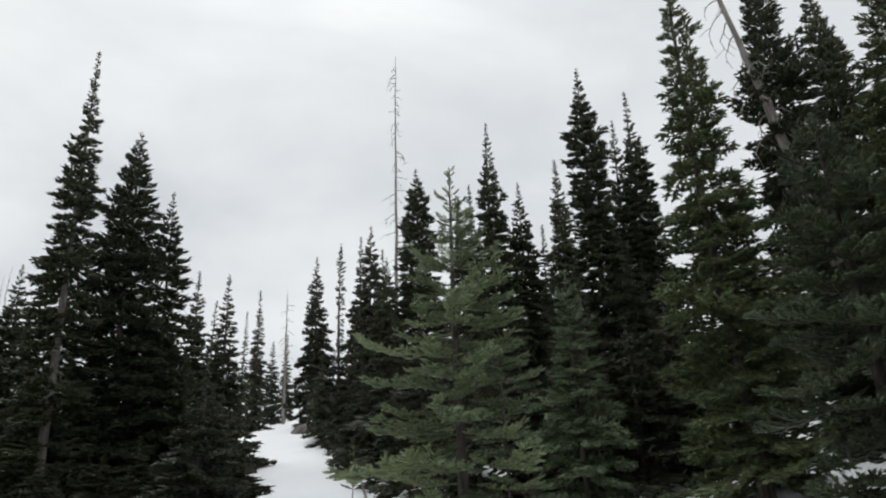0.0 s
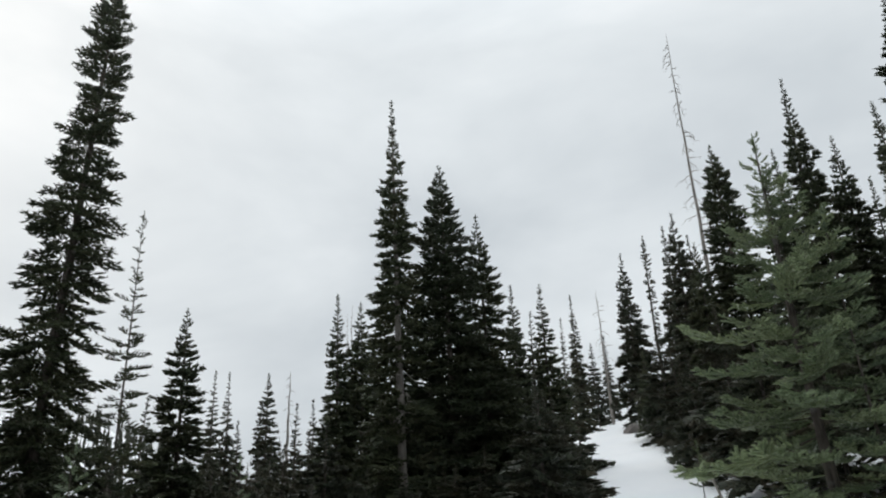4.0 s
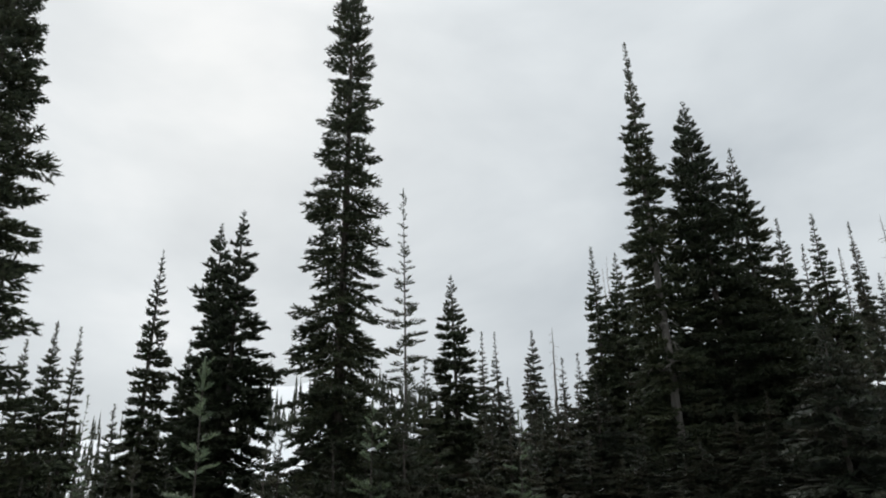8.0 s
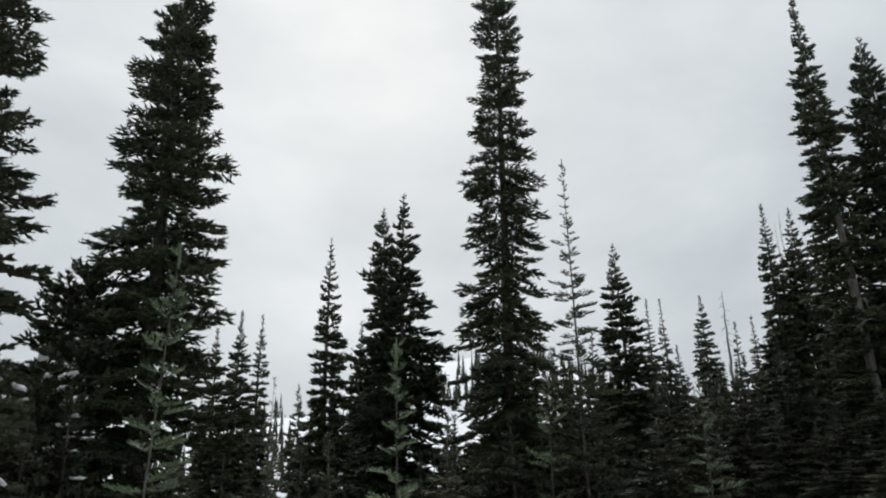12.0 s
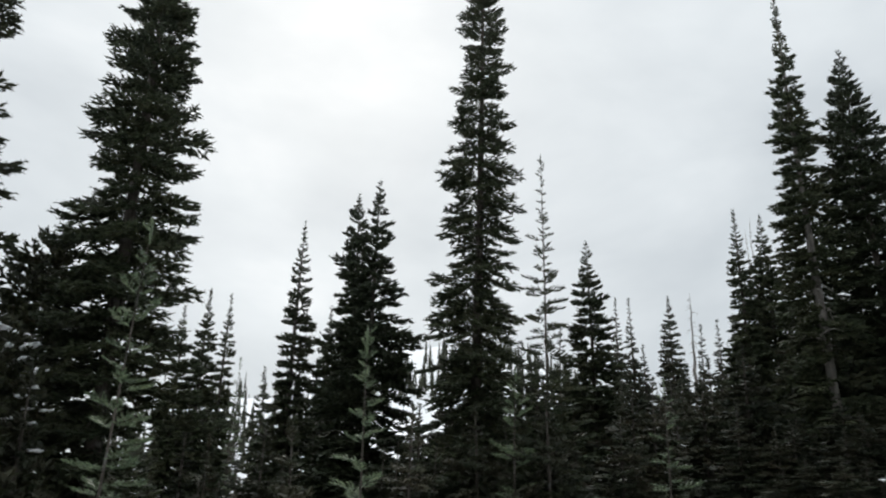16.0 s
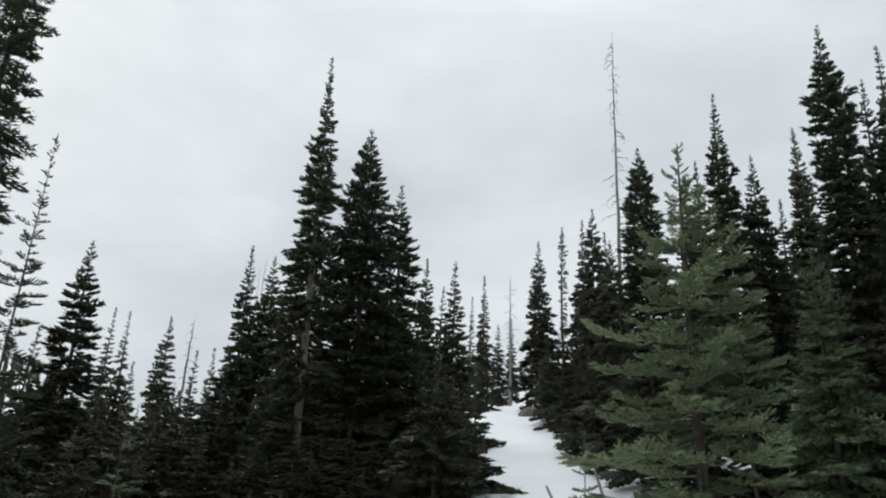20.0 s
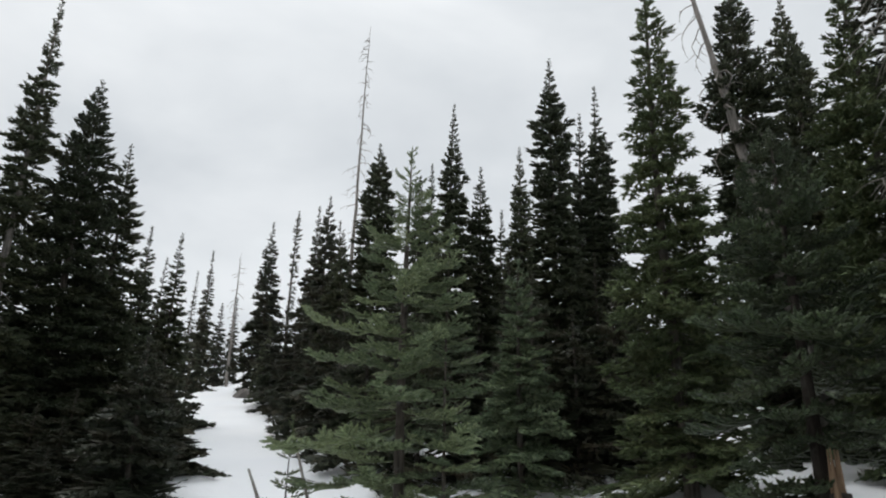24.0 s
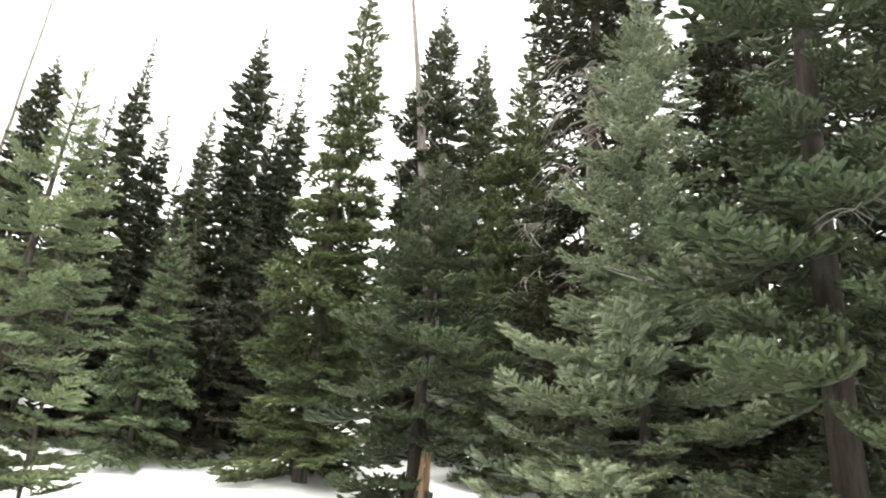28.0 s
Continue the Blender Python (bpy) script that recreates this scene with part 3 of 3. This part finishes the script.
conifer(3.38, 3.21, 5.66, 'spruce', [(0.78, 0.23), (1.45, 0.35), (2.05, 0.43), (2.61, 0.58), (3.12, 0.75), (3.59, 0.85)], dense=1.9, mat=FROSTED, coarse=0.8, girth=0.7)
conifer(2.76, 1.57, 6.26, 'near', [(1.26, 0.41), (1.96, 0.56), (2.57, 0.62), (3.35, 0.63), (3.81, 0.68), (4.3, 0.77)], girth=1.1, dense=1.3, bark=DARK_BARK, dead=5, dead_from=(0.25, 0.6, 150, 300))
conifer(5.15, 2.40, 7.15, 'fir', [(1.42, 0.34), (2.4, 0.68), (3.67, 0.84), (4.73, 0.91)], mat=FIR_OLD)
conifer(4.28, 3.07, 7.51, 'fir', [(1.22, 0.27), (2.29, 0.55), (3.24, 0.71), (4.07, 0.82), (5.17, 0.89)], mat=FIR_OLD)
conifer(1.46, 7.86, 4.58, 'fir', [(0.38, 0.17), (1.05, 0.34), (1.73, 0.46), (2.31, 0.5)], mat=YOUNG)
conifer(0.18, 5.29, 4.48, 'spruce', [(0.33, 0.11), (0.65, 0.22), (1, 0.36), (1.34, 0.45), (1.67, 0.51), (2.05, 0.54), (2.49, 0.56)], clear=0.04, coarse=0.6, dense=1.0)
conifer(0.47, 5.17, 3.72, 'sapling', [(0.26, 0.09), (0.59, 0.18), (1.14, 0.26)])
conifer(-0.68, 6.45, 2.55, 'sapling', [(0.24, 0.11), (0.54, 0.2)], dense=2.2, mat=OLIVE)
conifer(-2.78, 18.78, 6.81, 'fir', [(1.11, 0.33), (2.17, 0.46), (2.56, 0.47)])
conifer(-5.81, 5.56, 5.47, 'sparse', [(0.61, 0.09), (1.14, 0.15), (1.65, 0.22), (2.14, 0.28), (2.72, 0.34), (3.38, 0.47)], girth=0.9, dense=1.9, mat=FIR)
conifer(-8.78, 9.62, 6.18, 'fir', [(0.62, 0.2), (1.42, 0.4), (2.38, 0.51), (3.72, 0.81)])
conifer(-9.82, 10.02, 4.93, 'fir', [(0.93, 0.18), (2.38, 0.49)])
conifer(-14.15, 16.86, 7.59, 'fir', [(1.35, 0.19), (3.23, 0.46), (4.71, 0.68)])
conifer(-14.18, 17.49, 7.69, 'fir', [(1.38, 0.19), (3.29, 0.47), (4.8, 0.69)])
conifer(-13.62, 17.29, 6.19, 'fir', [(1.25, 0.28), (3.19, 0.52)])
conifer(-13.01, 17.75, 7.54, 'fir', [(1.09, 0.28), (2.35, 0.46), (4.57, 0.62)])
conifer(-12.34, 18.21, 6.69, 'fir', [(1.25, 0.21), (3.04, 0.48)])
conifer(-12.51, 19.29, 7.04, 'fir', [(1.47, 0.22), (3.33, 0.49)])
conifer(-8.82, 14.52, 8.06, 'fir', [(0.85, 0.17), (1.88, 0.31), (3.1, 0.47), (5.47, 0.67)])
conifer(-8.64, 15.26, 8.06, 'fir', [(0.88, 0.24), (2.23, 0.52), (4.1, 0.74)])
conifer(-7.86, 6.27, 10.33, 'clumpy', [(0.99, 0.29), (2.32, 0.34), (3.73, 0.49), (4.78, 0.59), (5.76, 0.67), (6.23, 0.72), (8.02, 0.81)], lean=(0.10, 0.12), girth=0.9, coarse=0.7, dense=1.0, skip=lambda az, drop: 300 < az < 342 and 0.8 < drop < 6.2 and math.sin(drop * 4.3) > 0.1)
conifer(-10.31, 6.30, 6.92, 'fir', [(0.67, 0.21), (1.55, 0.36), (2.48, 0.55), (3.36, 0.69), (4.53, 0.79)], coarse=0.75)
conifer(-10.74, 6.17, 6.76, 'fir', [(0.4, 0.15), (1.3, 0.33), (2.44, 0.45), (4.34, 0.6)])
conifer(-14.14, 7.67, 5.73, 'fir', [(1.07, 0.23), (2.64, 0.56)])
conifer(-11.78, 5.72, 6.45, 'fir', [(0.6, 0.12), (0.9, 0.17), (1.6, 0.25), (2.55, 0.33), (3.45, 0.45), (4.06, 0.53)])
conifer(-16.88, 6.57, 6.35, 'fir', [(1.1, 0.19), (2.35, 0.27), (3.42, 0.36)])
conifer(-16.11, 5.78, 6.16, 'fir', [(0.89, 0.19), (1.84, 0.35), (3.31, 0.48)])
conifer(-16.27, 5.32, 5.73, 'fir', [(1.2, 0.23), (2.88, 0.45)])
conifer(-14.91, 6.11, 4.52, 'sparse', [(0.78, 0.13), (1.73, 0.22)])
conifer(-13.80, 6.13, 4.19, 'fir', [(0.68, 0.16), (1.48, 0.31)])
conifer(-8.42, 1.96, 9.75, 'fir', [(1.2, 0.21), (2.06, 0.3), (3.28, 0.47), (4.4, 0.59), (5.3, 0.7), (5.77, 0.68), (6.28, 0.83), (6.89, 0.96), (7.59, 1.11)], coarse=0.85, snowy=(2.6, 4.2, 0.06))
conifer(-6.18, -0.12, 7.96, 'fir', [(1.28, 0.22), (2.43, 0.37), (2.96, 0.48), (3.46, 0.54), (3.93, 0.64), (4.6, 0.69), (5.22, 1.01), (5.98, 1.09)], girth=1.3, mat=FIR_OLD, snowy=(1.9, 4.4, 0.85))
conifer(-6.90, -2.09, 7.03, 'fir', [(1.15, 0.27), (2.65, 0.62), (3.93, 0.77), (5.05, 0.79)])
conifer(-9.04, 1.42, 4.41, 'fir', [(0.2, 0.29), (0.67, 0.54), (1.55, 0.74), (2.43, 0.8)], mat=FIR_OLD, snowy=(1.2, 4.0, 0.12))
conifer(-14.06, 1.76, 5.54, 'fir', [(0.75, 0.14), (1.64, 0.39), (3.04, 0.65)])
conifer(-7.71, 0.92, 3.20, 'fir', [(0.29, 0.26), (0.61, 0.44), (1.11, 0.58)], mat=FIR_OLD, snowy=(1.2, 3.6, 0.8))
conifer(-6.76, 0.39, 2.90, 'fir', [(0.23, 0.22), (0.53, 0.37), (0.87, 0.49)], mat=FIR_OLD, snowy=(1.0, 3.4, 0.4))
conifer(-4.05, 0.83, 2.99, 'sapling', [(0.2, 0.06), (0.43, 0.12), (0.71, 0.12), (0.92, 0.16), (1.14, 0.19)], lean=(0.03, 0.12), dense=2.0, girth=0.7)
conifer(-3.14, 1.72, 2.39, 'sapling', [(0.11, 0.03), (0.26, 0.07), (0.41, 0.09), (0.58, 0.13)], dense=2.0, girth=0.7)
conifer(-4.93, 6.31, 2.92, 'sapling', [(0.44, 0.14), (0.91, 0.24)])
conifer(-5.66, 4.99, 2.96, 'sapling', [(0.48, 0.21), (0.94, 0.29)])
conifer(-4.68, -0.20, 2.34, 'sapling', [(0.34, 0.08), (0.61, 0.11)])

# ---- dead standing trees ----
def snag(foot, tip, thick, branches, label, longest=0.5, mat=DEAD, bare=0.25, droop=0.9, curl=0.0, fine=0.006):
    """A dead standing trunk with its bare branches."""
    rng = random.Random(len(label) + int(thick * 1000))
    base = Vector((foot[0], foot[1], ground_z(*foot) - 0.2))
    span = Vector(tip) - base
    tree = new("dead_tree")
    tree.location = base
    tagged(tree, label, "dead tree")
    n = 16
    pts = [span * (i / (n - 1)) + Vector((0.02 * rng.uniform(-1, 1), 0.02 * rng.uniform(-1, 1), 0)) * min(1, i) for i in range(n)]
    v, f = tube(pts, [thick * (1 - 0.93 * i / (n - 1)) for i in range(n)], 8, 0.2, 3)
    mesh_object("trunk", v, f, mat, tree)
    for k in range(branches):
        s = bare + (0.97 - bare) * (k + rng.random()) / branches
        le = longest * (0.35 + 0.65 * rng.random()) * (1.12 - s) ** 0.5
        v, f = bare_branch(rng, le, droop, max(fine, thick * 0.16 * (1.3 - s)), 2, curl)
        ob = mesh_object("branch", v, f, mat, tree)
        ob.matrix_basis = Matrix.Translation(span * s) @ pose(0, 0, 0, 0, 0, rng.uniform(0, 360))
    return tree


snag((-1.15, 23.0), (-0.95, 23.0, 19.05), 0.085, 48, "tall bare grey dead pole with short drooping twigs", 1.1, bare=0.35, droop=1.5, fine=0.015)
snag((-5.6, 28.5), (-5.60, 28.48, 12.25), 0.065, 36, "slim bare dead tree on the snowy crest", 0.8, bare=0.3, fine=0.013)
snag((-12.56, 18.06), (-12.52, 18.09, 7.65), 0.07, 26, "small grey dead tree with a hooked top", 0.7, bare=0.2, fine=0.010)
snag((-9.07, 15.6), (-9.07, 15.6, 8.25), 0.035, 3, "thin dead stick rising behind firs", 0.2, bare=0.8)
snag((-9.2, 15.54), (-9.16, 15.54, 8.0), 0.03, 3, "thin dead stick rising behind firs", 0.2, bare=0.8)
snag((5.08, 8.26), (4.06, 8.75, 10.33), 0.128, 22, "leaning grey dead trunk with long bare branches", 1.5, bare=0.45, droop=2.2, curl=0.05)


# ---- broken stump beside the near fir ----
def stump(x, y, h, r):
    rng = random.Random(5)
    z = ground_z(x, y)
    ob = new("stump")
    ob.location = (x, y, z)
    tagged(ob, "broken stump with splintered orange-brown split wood", "stump")
    v, f = tube([(0, 0, -0.25), (0, 0, 0.1), (0.01, 0, h * 0.55), (0.02, 0.01, h * 0.8)], [r * 1.3, r * 1.1, r, r * 0.9], 12, 0.18, 4)
    mesh_object("trunk", v, f, BARK, ob)
    for k in range(9):
        a = rng.uniform(0, 6.28)
        q = r * 0.6 * rng.random()
        t = h * rng.uniform(0.9, 1.15)
        v, f = tube([(q * math.cos(a), q * math.sin(a), h * 0.3), (q * math.cos(a), q * math.sin(a), h * 0.8), (q * 1.1 * math.cos(a), q * 1.1 * math.sin(a), t)], [r * 0.34, r * 0.3, r * 0.05], 5, 0.3, k)
        mesh_object("splinter", v, f, SPLIT, ob, "orange split wood")
    return ob


stump(2.47, 4.09, 0.8, 0.058)


# ---- rocks and sticks in the snow ----
def rock(x, y, size, sink):
    bm = bmesh.new()
    bmesh.ops.create_icosphere(bm, subdivisions=3, radius=size)
    for v in bm.verts:
        k = 1 + 0.35 * noise.noise(v.co * (1.6 / size) + Vector((x, y, 0)))
        v.co = Vector((v.co.x * 1.25 * k, v.co.y * k, v.co.z * 0.75 * k))
    me = bpy.data.meshes.new("rock")
    bm.to_mesh(me)
    bm.free()
    me.materials.append(ROCK)
    ob = new("rock", me)
    ob.location = (x, y, ground_z(x, y) + size * 0.75 - sink)
    return tagged(ob, "dark grey-brown rock poking out of the snow", "rock")


rock(-1.72, 13.9, 0.10, 0.06)
rock(-3.85, 22.6, 0.28, 0.2)


def stick(x, y, dx, dy, h, r):
    v, f = tube([(0, 0, -0.2), (dx * 0.5, dy * 0.5, h * 0.5), (dx, dy, h)], [r, r * 0.9, r * 0.55], 6, 0.2, 2)
    ob = mesh_object("stick", v, f, TWIG)
    ob.location = (x, y, ground_z(x, y))
    return tagged(ob, "bare broken stick standing up from the snow", "stick")


stick(-0.66, 5.95, -0.26, 0.0, 0.60, 0.017)
stick(-0.29, 5.48, -0.24, 0.0, 0.80, 0.015)


# ---- the forest behind, each tree apart, with unseen trees added around ----
CAP = [(-180, 20), (-60, 24), (-20, 21), (-2, 20), (4, 16), (7, 13), (9, 11.6), (13, 11.6), (16, 14), (20, 17), (27, 17), (31, 14), (34, 11.5), (38, 10), (45, 9.5), (52, 8.3), (57, 8.0), (60, 8.6), (66, 6.5), (70, 9), (75, 11), (95, 16), (180, 20)]


def cap(az):
    for (a, p), (b, q) in zip(CAP, CAP[1:]):
        if a <= az <= b:
            return p + (q - p) * (az - a) / (b - a)
    return 20


def forest():
    rng = random.Random(21)
    models, shrubs = [], []
    for i in range(7):
        w = (0.55, 0.7, 0.48, 0.62, 0.8, 0.5, 0.66)[i]
        gz = ground_z(0.6 * i - 2, -46)
        models.append(conifer(0.6 * i - 2, -46, gz + 6.0, "fir", [(0.8, 0.14), (2.2, 0.36 * w / 0.6), (4.0, w), (6.0, w * 1.25)], mat=FIR_FAR, dist=21, coarse=2.2, dense=0.6, label="dark fir in the crowded forest behind", group="background firs"))
    for i in range(4):
        w = (0.7, 0.85, 0.6, 0.95)[i]
        gz = ground_z(0.9 * i + 3, -46)
        shrubs.append(conifer(0.9 * i + 3, -46, gz + 2.2, "fir", [(0.3, 0.12), (1.0, w * 0.6), (1.8, w), (2.2, w)], mat=FIR_FAR, dist=9.5, coarse=1.7, dense=0.85, clear=0.06, label="low bushy fir in the undergrowth on the snow", group="undergrowth firs"))
    far_models, far_shrubs = [], []
    for i in range(4):
        w = (0.62, 0.75, 0.55, 0.68)[i]
        gz = ground_z(1.1 * i - 2, -48)
        far_models.append(conifer(1.1 * i - 2, -48, gz + 6.0, "fir", [(0.8, 0.15), (2.2, 0.38 * w / 0.6), (4.0, w), (6.0, w * 1.25)], mat=FIR_FAR, dist=30, coarse=6, dense=0.34, girth=0.5, label="dark fir in the crowded forest behind", group="background firs"))
        gz = ground_z(1.1 * i + 3, -48)
        far_shrubs.append(conifer(1.1 * i + 3, -48, gz + 2.2, "fir", [(0.3, 0.12), (1.0, w * 0.75), (1.8, w * 1.2), (2.2, w * 1.2)], mat=FIR_FAR, dist=30, coarse=4.0, dense=0.5, clear=0.06, label="low bushy fir in the undergrowth on the snow", group="undergrowth firs"))
    placed, tries, mass, trunks = [], 0, [], []

    def put(single, tree, m):
        """A tree of its own, or one more in the mass of the woods behind."""
        if single:
            copy_thing(tree, m)
            return
        for o in tree.children:
            co = np.empty(len(o.data.vertices) * 3, dtype=np.float32)
            o.data.vertices.foreach_get("co", co)
            co = co.reshape(-1, 3) @ np.array(m.to_3x3()).T + np.array(m.translation)
            if o.name.startswith("crown"):
                mass.append(co.reshape(-1, 3, 3))
            else:
                trunks.append(([tuple(v) for v in co.tolist()], [tuple(p.vertices) for p in o.data.polygons]))

    def spot(lo, hi, gap):
        az = rng.uniform(-180, 180)
        # outside this range: sparser unseen trees, added to block sky light from behind
        seen = -62 < az < 97
        if rng.random() > (1.0 if seen else 0.25):
            return None
        r = lo + (hi - lo) * rng.random() ** 0.8
        x, y = -r * math.sin(radians(az)), r * math.cos(radians(az))
        if -24 < az < 10 and r < 9.4 or -40 < az < -24 and r < 11.5:
            return None
        if 20 < az < 44 and r < (13 if az < 30 else 10.5):
            return None
        if 8.2 - 12 / r < az < 13.4 + 4 / r and r < 29:
            return None
        if min((math.hypot(x - a, y - b) for a, b in placed), default=9) < gap:
            return None
        return az, r, x, y, ground_z(x, y)

    while len(placed) < 260 and tries < 9000:
        tries += 1
        got = spot(13.5, 46, 1.15)
        if not got:
            continue
        az, r, x, y, g = got
        h = r * math.tan(radians(cap(az) * rng.uniform(0.62, 1.0))) + EYE - g
        if h < 1.6 or h > 11:
            continue
        placed.append((x, y))
        s = h / 6.0
        single = r < 27 and -62 < az < 97
        put(single, models[rng.randrange(7)] if single else far_models[rng.randrange(4)], pose(x, y, g, 0, 0, rng.uniform(0, 360)) @ Matrix.Diagonal((s ** 0.6, s ** 0.6, s, 1)))
    for k in range(46):
        az, r = rng.uniform(-50, -9), rng.uniform(12.2, 19)
        x, y = -r * math.sin(radians(az)), r * math.cos(radians(az))
        if min(math.hypot(x - a, y - b) for a, b in placed) < 0.9:
            continue
        placed.append((x, y))
        g = ground_z(x, y)
        s = (r * math.tan(radians(cap(az) * rng.uniform(0.8, 1.02))) + EYE - g) / 6.0
        copy_thing(models[rng.randrange(7)], pose(x, y, g, 0, 0, rng.uniform(0, 360)) @ Matrix.Diagonal((s ** 0.6, s ** 0.6, s, 1)))
    for az, r, h in ((-3, 8.8, 1.9), (-6.5, 8.9, 1.6), (-14.5, 8.7, 1.9), (-17.5, 9.0, 2.2), (-20.5, 9.3, 1.7), (-11.5, 9.3, 2.4), (1.0, 9.2, 2.0), (3.0, 10.4, 1.6), (22.5, 12.8, 2.2), (25.2, 13.6, 2.2), (28.2, 13.4, 2.4), (23.6, 11.5, 0.9), (32, 11.5, 2.0), (33, 9.8, 1.2), (35, 10.7, 1.7), (38.5, 9.6, 1.7), (41, 8.8, 1.4), (80, 6.6, 2.1), (84, 6.4, 3.0), (75, 7.0, 1.9), (87.5, 7.0, 3.2), (71, 7.4, 1.7), (81.5, 7.2, 3.0), (91, 5.8, 2.2), (3.0, 12.0, 2.4), (-1.0, 10.5, 2.4), (51, 11.5, 2.2), (53, 10.4, 2.0), (55, 11.2, 2.1), (56.6, 10.0, 1.9), (64.5, 10.5, 2.0), (67.5, 11.0, 2.0), (70, 10.0, 1.9), (46.5, 10.8, 2.2), (49, 9.6, 1.8), (52, 9.8, 1.8), (54, 9.3, 1.7), (55.4, 9.1, 1.6), (57.5, 10.8, 1.9), (50, 12.5, 3.0), (47.5, 12.0, 2.8), (52.6, 12.8, 2.8), (7.3, 17.5, 2.4), (6.5, 15.5, 2.0), (5.4, 13.5, 1.8)):
        x, y = -r * math.sin(radians(az)), r * math.cos(radians(az))
        placed.append((x, y))
        s = h / 2.2
        copy_thing(shrubs[rng.randrange(4)], pose(x, y, ground_z(x, y) - 0.05, 0, 0, rng.uniform(0, 360)) @ Matrix.Diagonal((s ** 0.5, s ** 0.5, s, 1)))
    for az in range(17, 33, 2):
        for r, h in ((8.4, 0.6), (9.7, 0.8), (11.2, 0.95)):
            a, q, s = radians(az + rng.uniform(-0.9, 0.9)), r + rng.uniform(-0.35, 0.35), h * rng.uniform(0.8, 1.15) / 2.2
            x, y = -q * math.sin(a), q * math.cos(a)
            copy_thing(shrubs[rng.randrange(4)], pose(x, y, ground_z(x, y) - 0.05, 0, 0, rng.uniform(0, 360)) @ Matrix.Diagonal((s ** 0.5, s ** 0.5, s, 1)))
    low, tries = 0, 0
    while low < 260 and tries < 9000:
        tries += 1
        got = spot(6.6, 19, 0.75)
        if not got:
            continue
        az, r, x, y, g = got
        h = min(rng.uniform(1.3, 3.2), r * math.tan(radians(min(cap(az) * 0.95, 14))) + EYE - g)
        if h < 0.8:
            continue
        placed.append((x, y))
        low += 1
        s = h / 2.2
        single = r < 12.5 and -62 < az < 97
        put(single, shrubs[rng.randrange(4)] if single else far_shrubs[rng.randrange(4)], pose(x, y, g - 0.05, 0, 0, rng.uniform(0, 360)) @ Matrix.Diagonal((s ** 0.5, s ** 0.5, s, 1)))
    woods = new("background_woods", triangle_mesh("background_woods", np.concatenate(mass), FIR_FAR))
    tagged(woods, "crowded dark firs standing deep in the forest, with unseen ones added around", "woods", kind="stuff")
    v, f = join(trunks)
    mesh_object("background_trunks", v, f, BARK, woods)


forest()


def far_woods():
    """The wooded mountainside far off, as one mass of small spires."""
    rng = np.random.default_rng(9)
    tris = []
    for k in range(2600):
        az, r = radians(rng.uniform(30, 112)), rng.uniform(180, 560)
        x, y = -r * math.sin(az), r * math.cos(az)
        if noise.noise((x * 0.012, y * 0.012, 2.0)) < -0.12 + 0.25 * (r > 330):
            continue
        z = ground_z(x, y) - 0.5
        h, w = rng.uniform(5, 12), rng.uniform(1.0, 1.9)
        for j in range(7):
            a0 = rng.random() * 6.28
            zz = h * j / 7
            rr = w * (1 - j / 7.5)
            for q in range(4):
                a = a0 + 1.57 * q
                p = np.array((x, y, z + zz + h * 0.30))
                b1 = np.array((x + rr * math.cos(a), y + rr * math.sin(a), z + zz))
                b2 = np.array((x + rr * math.cos(a + 0.9), y + rr * math.sin(a + 0.9), z + zz - 0.1 * rr))
                tris.append((p, b1, b2))
    ob = new("far_woods", triangle_mesh("far_woods", np.array(tris), FIR_FAR))
    return tagged(ob, "distant dark conifers scattered over the snowy mountainside", "woods", kind="stuff")


far_woods()
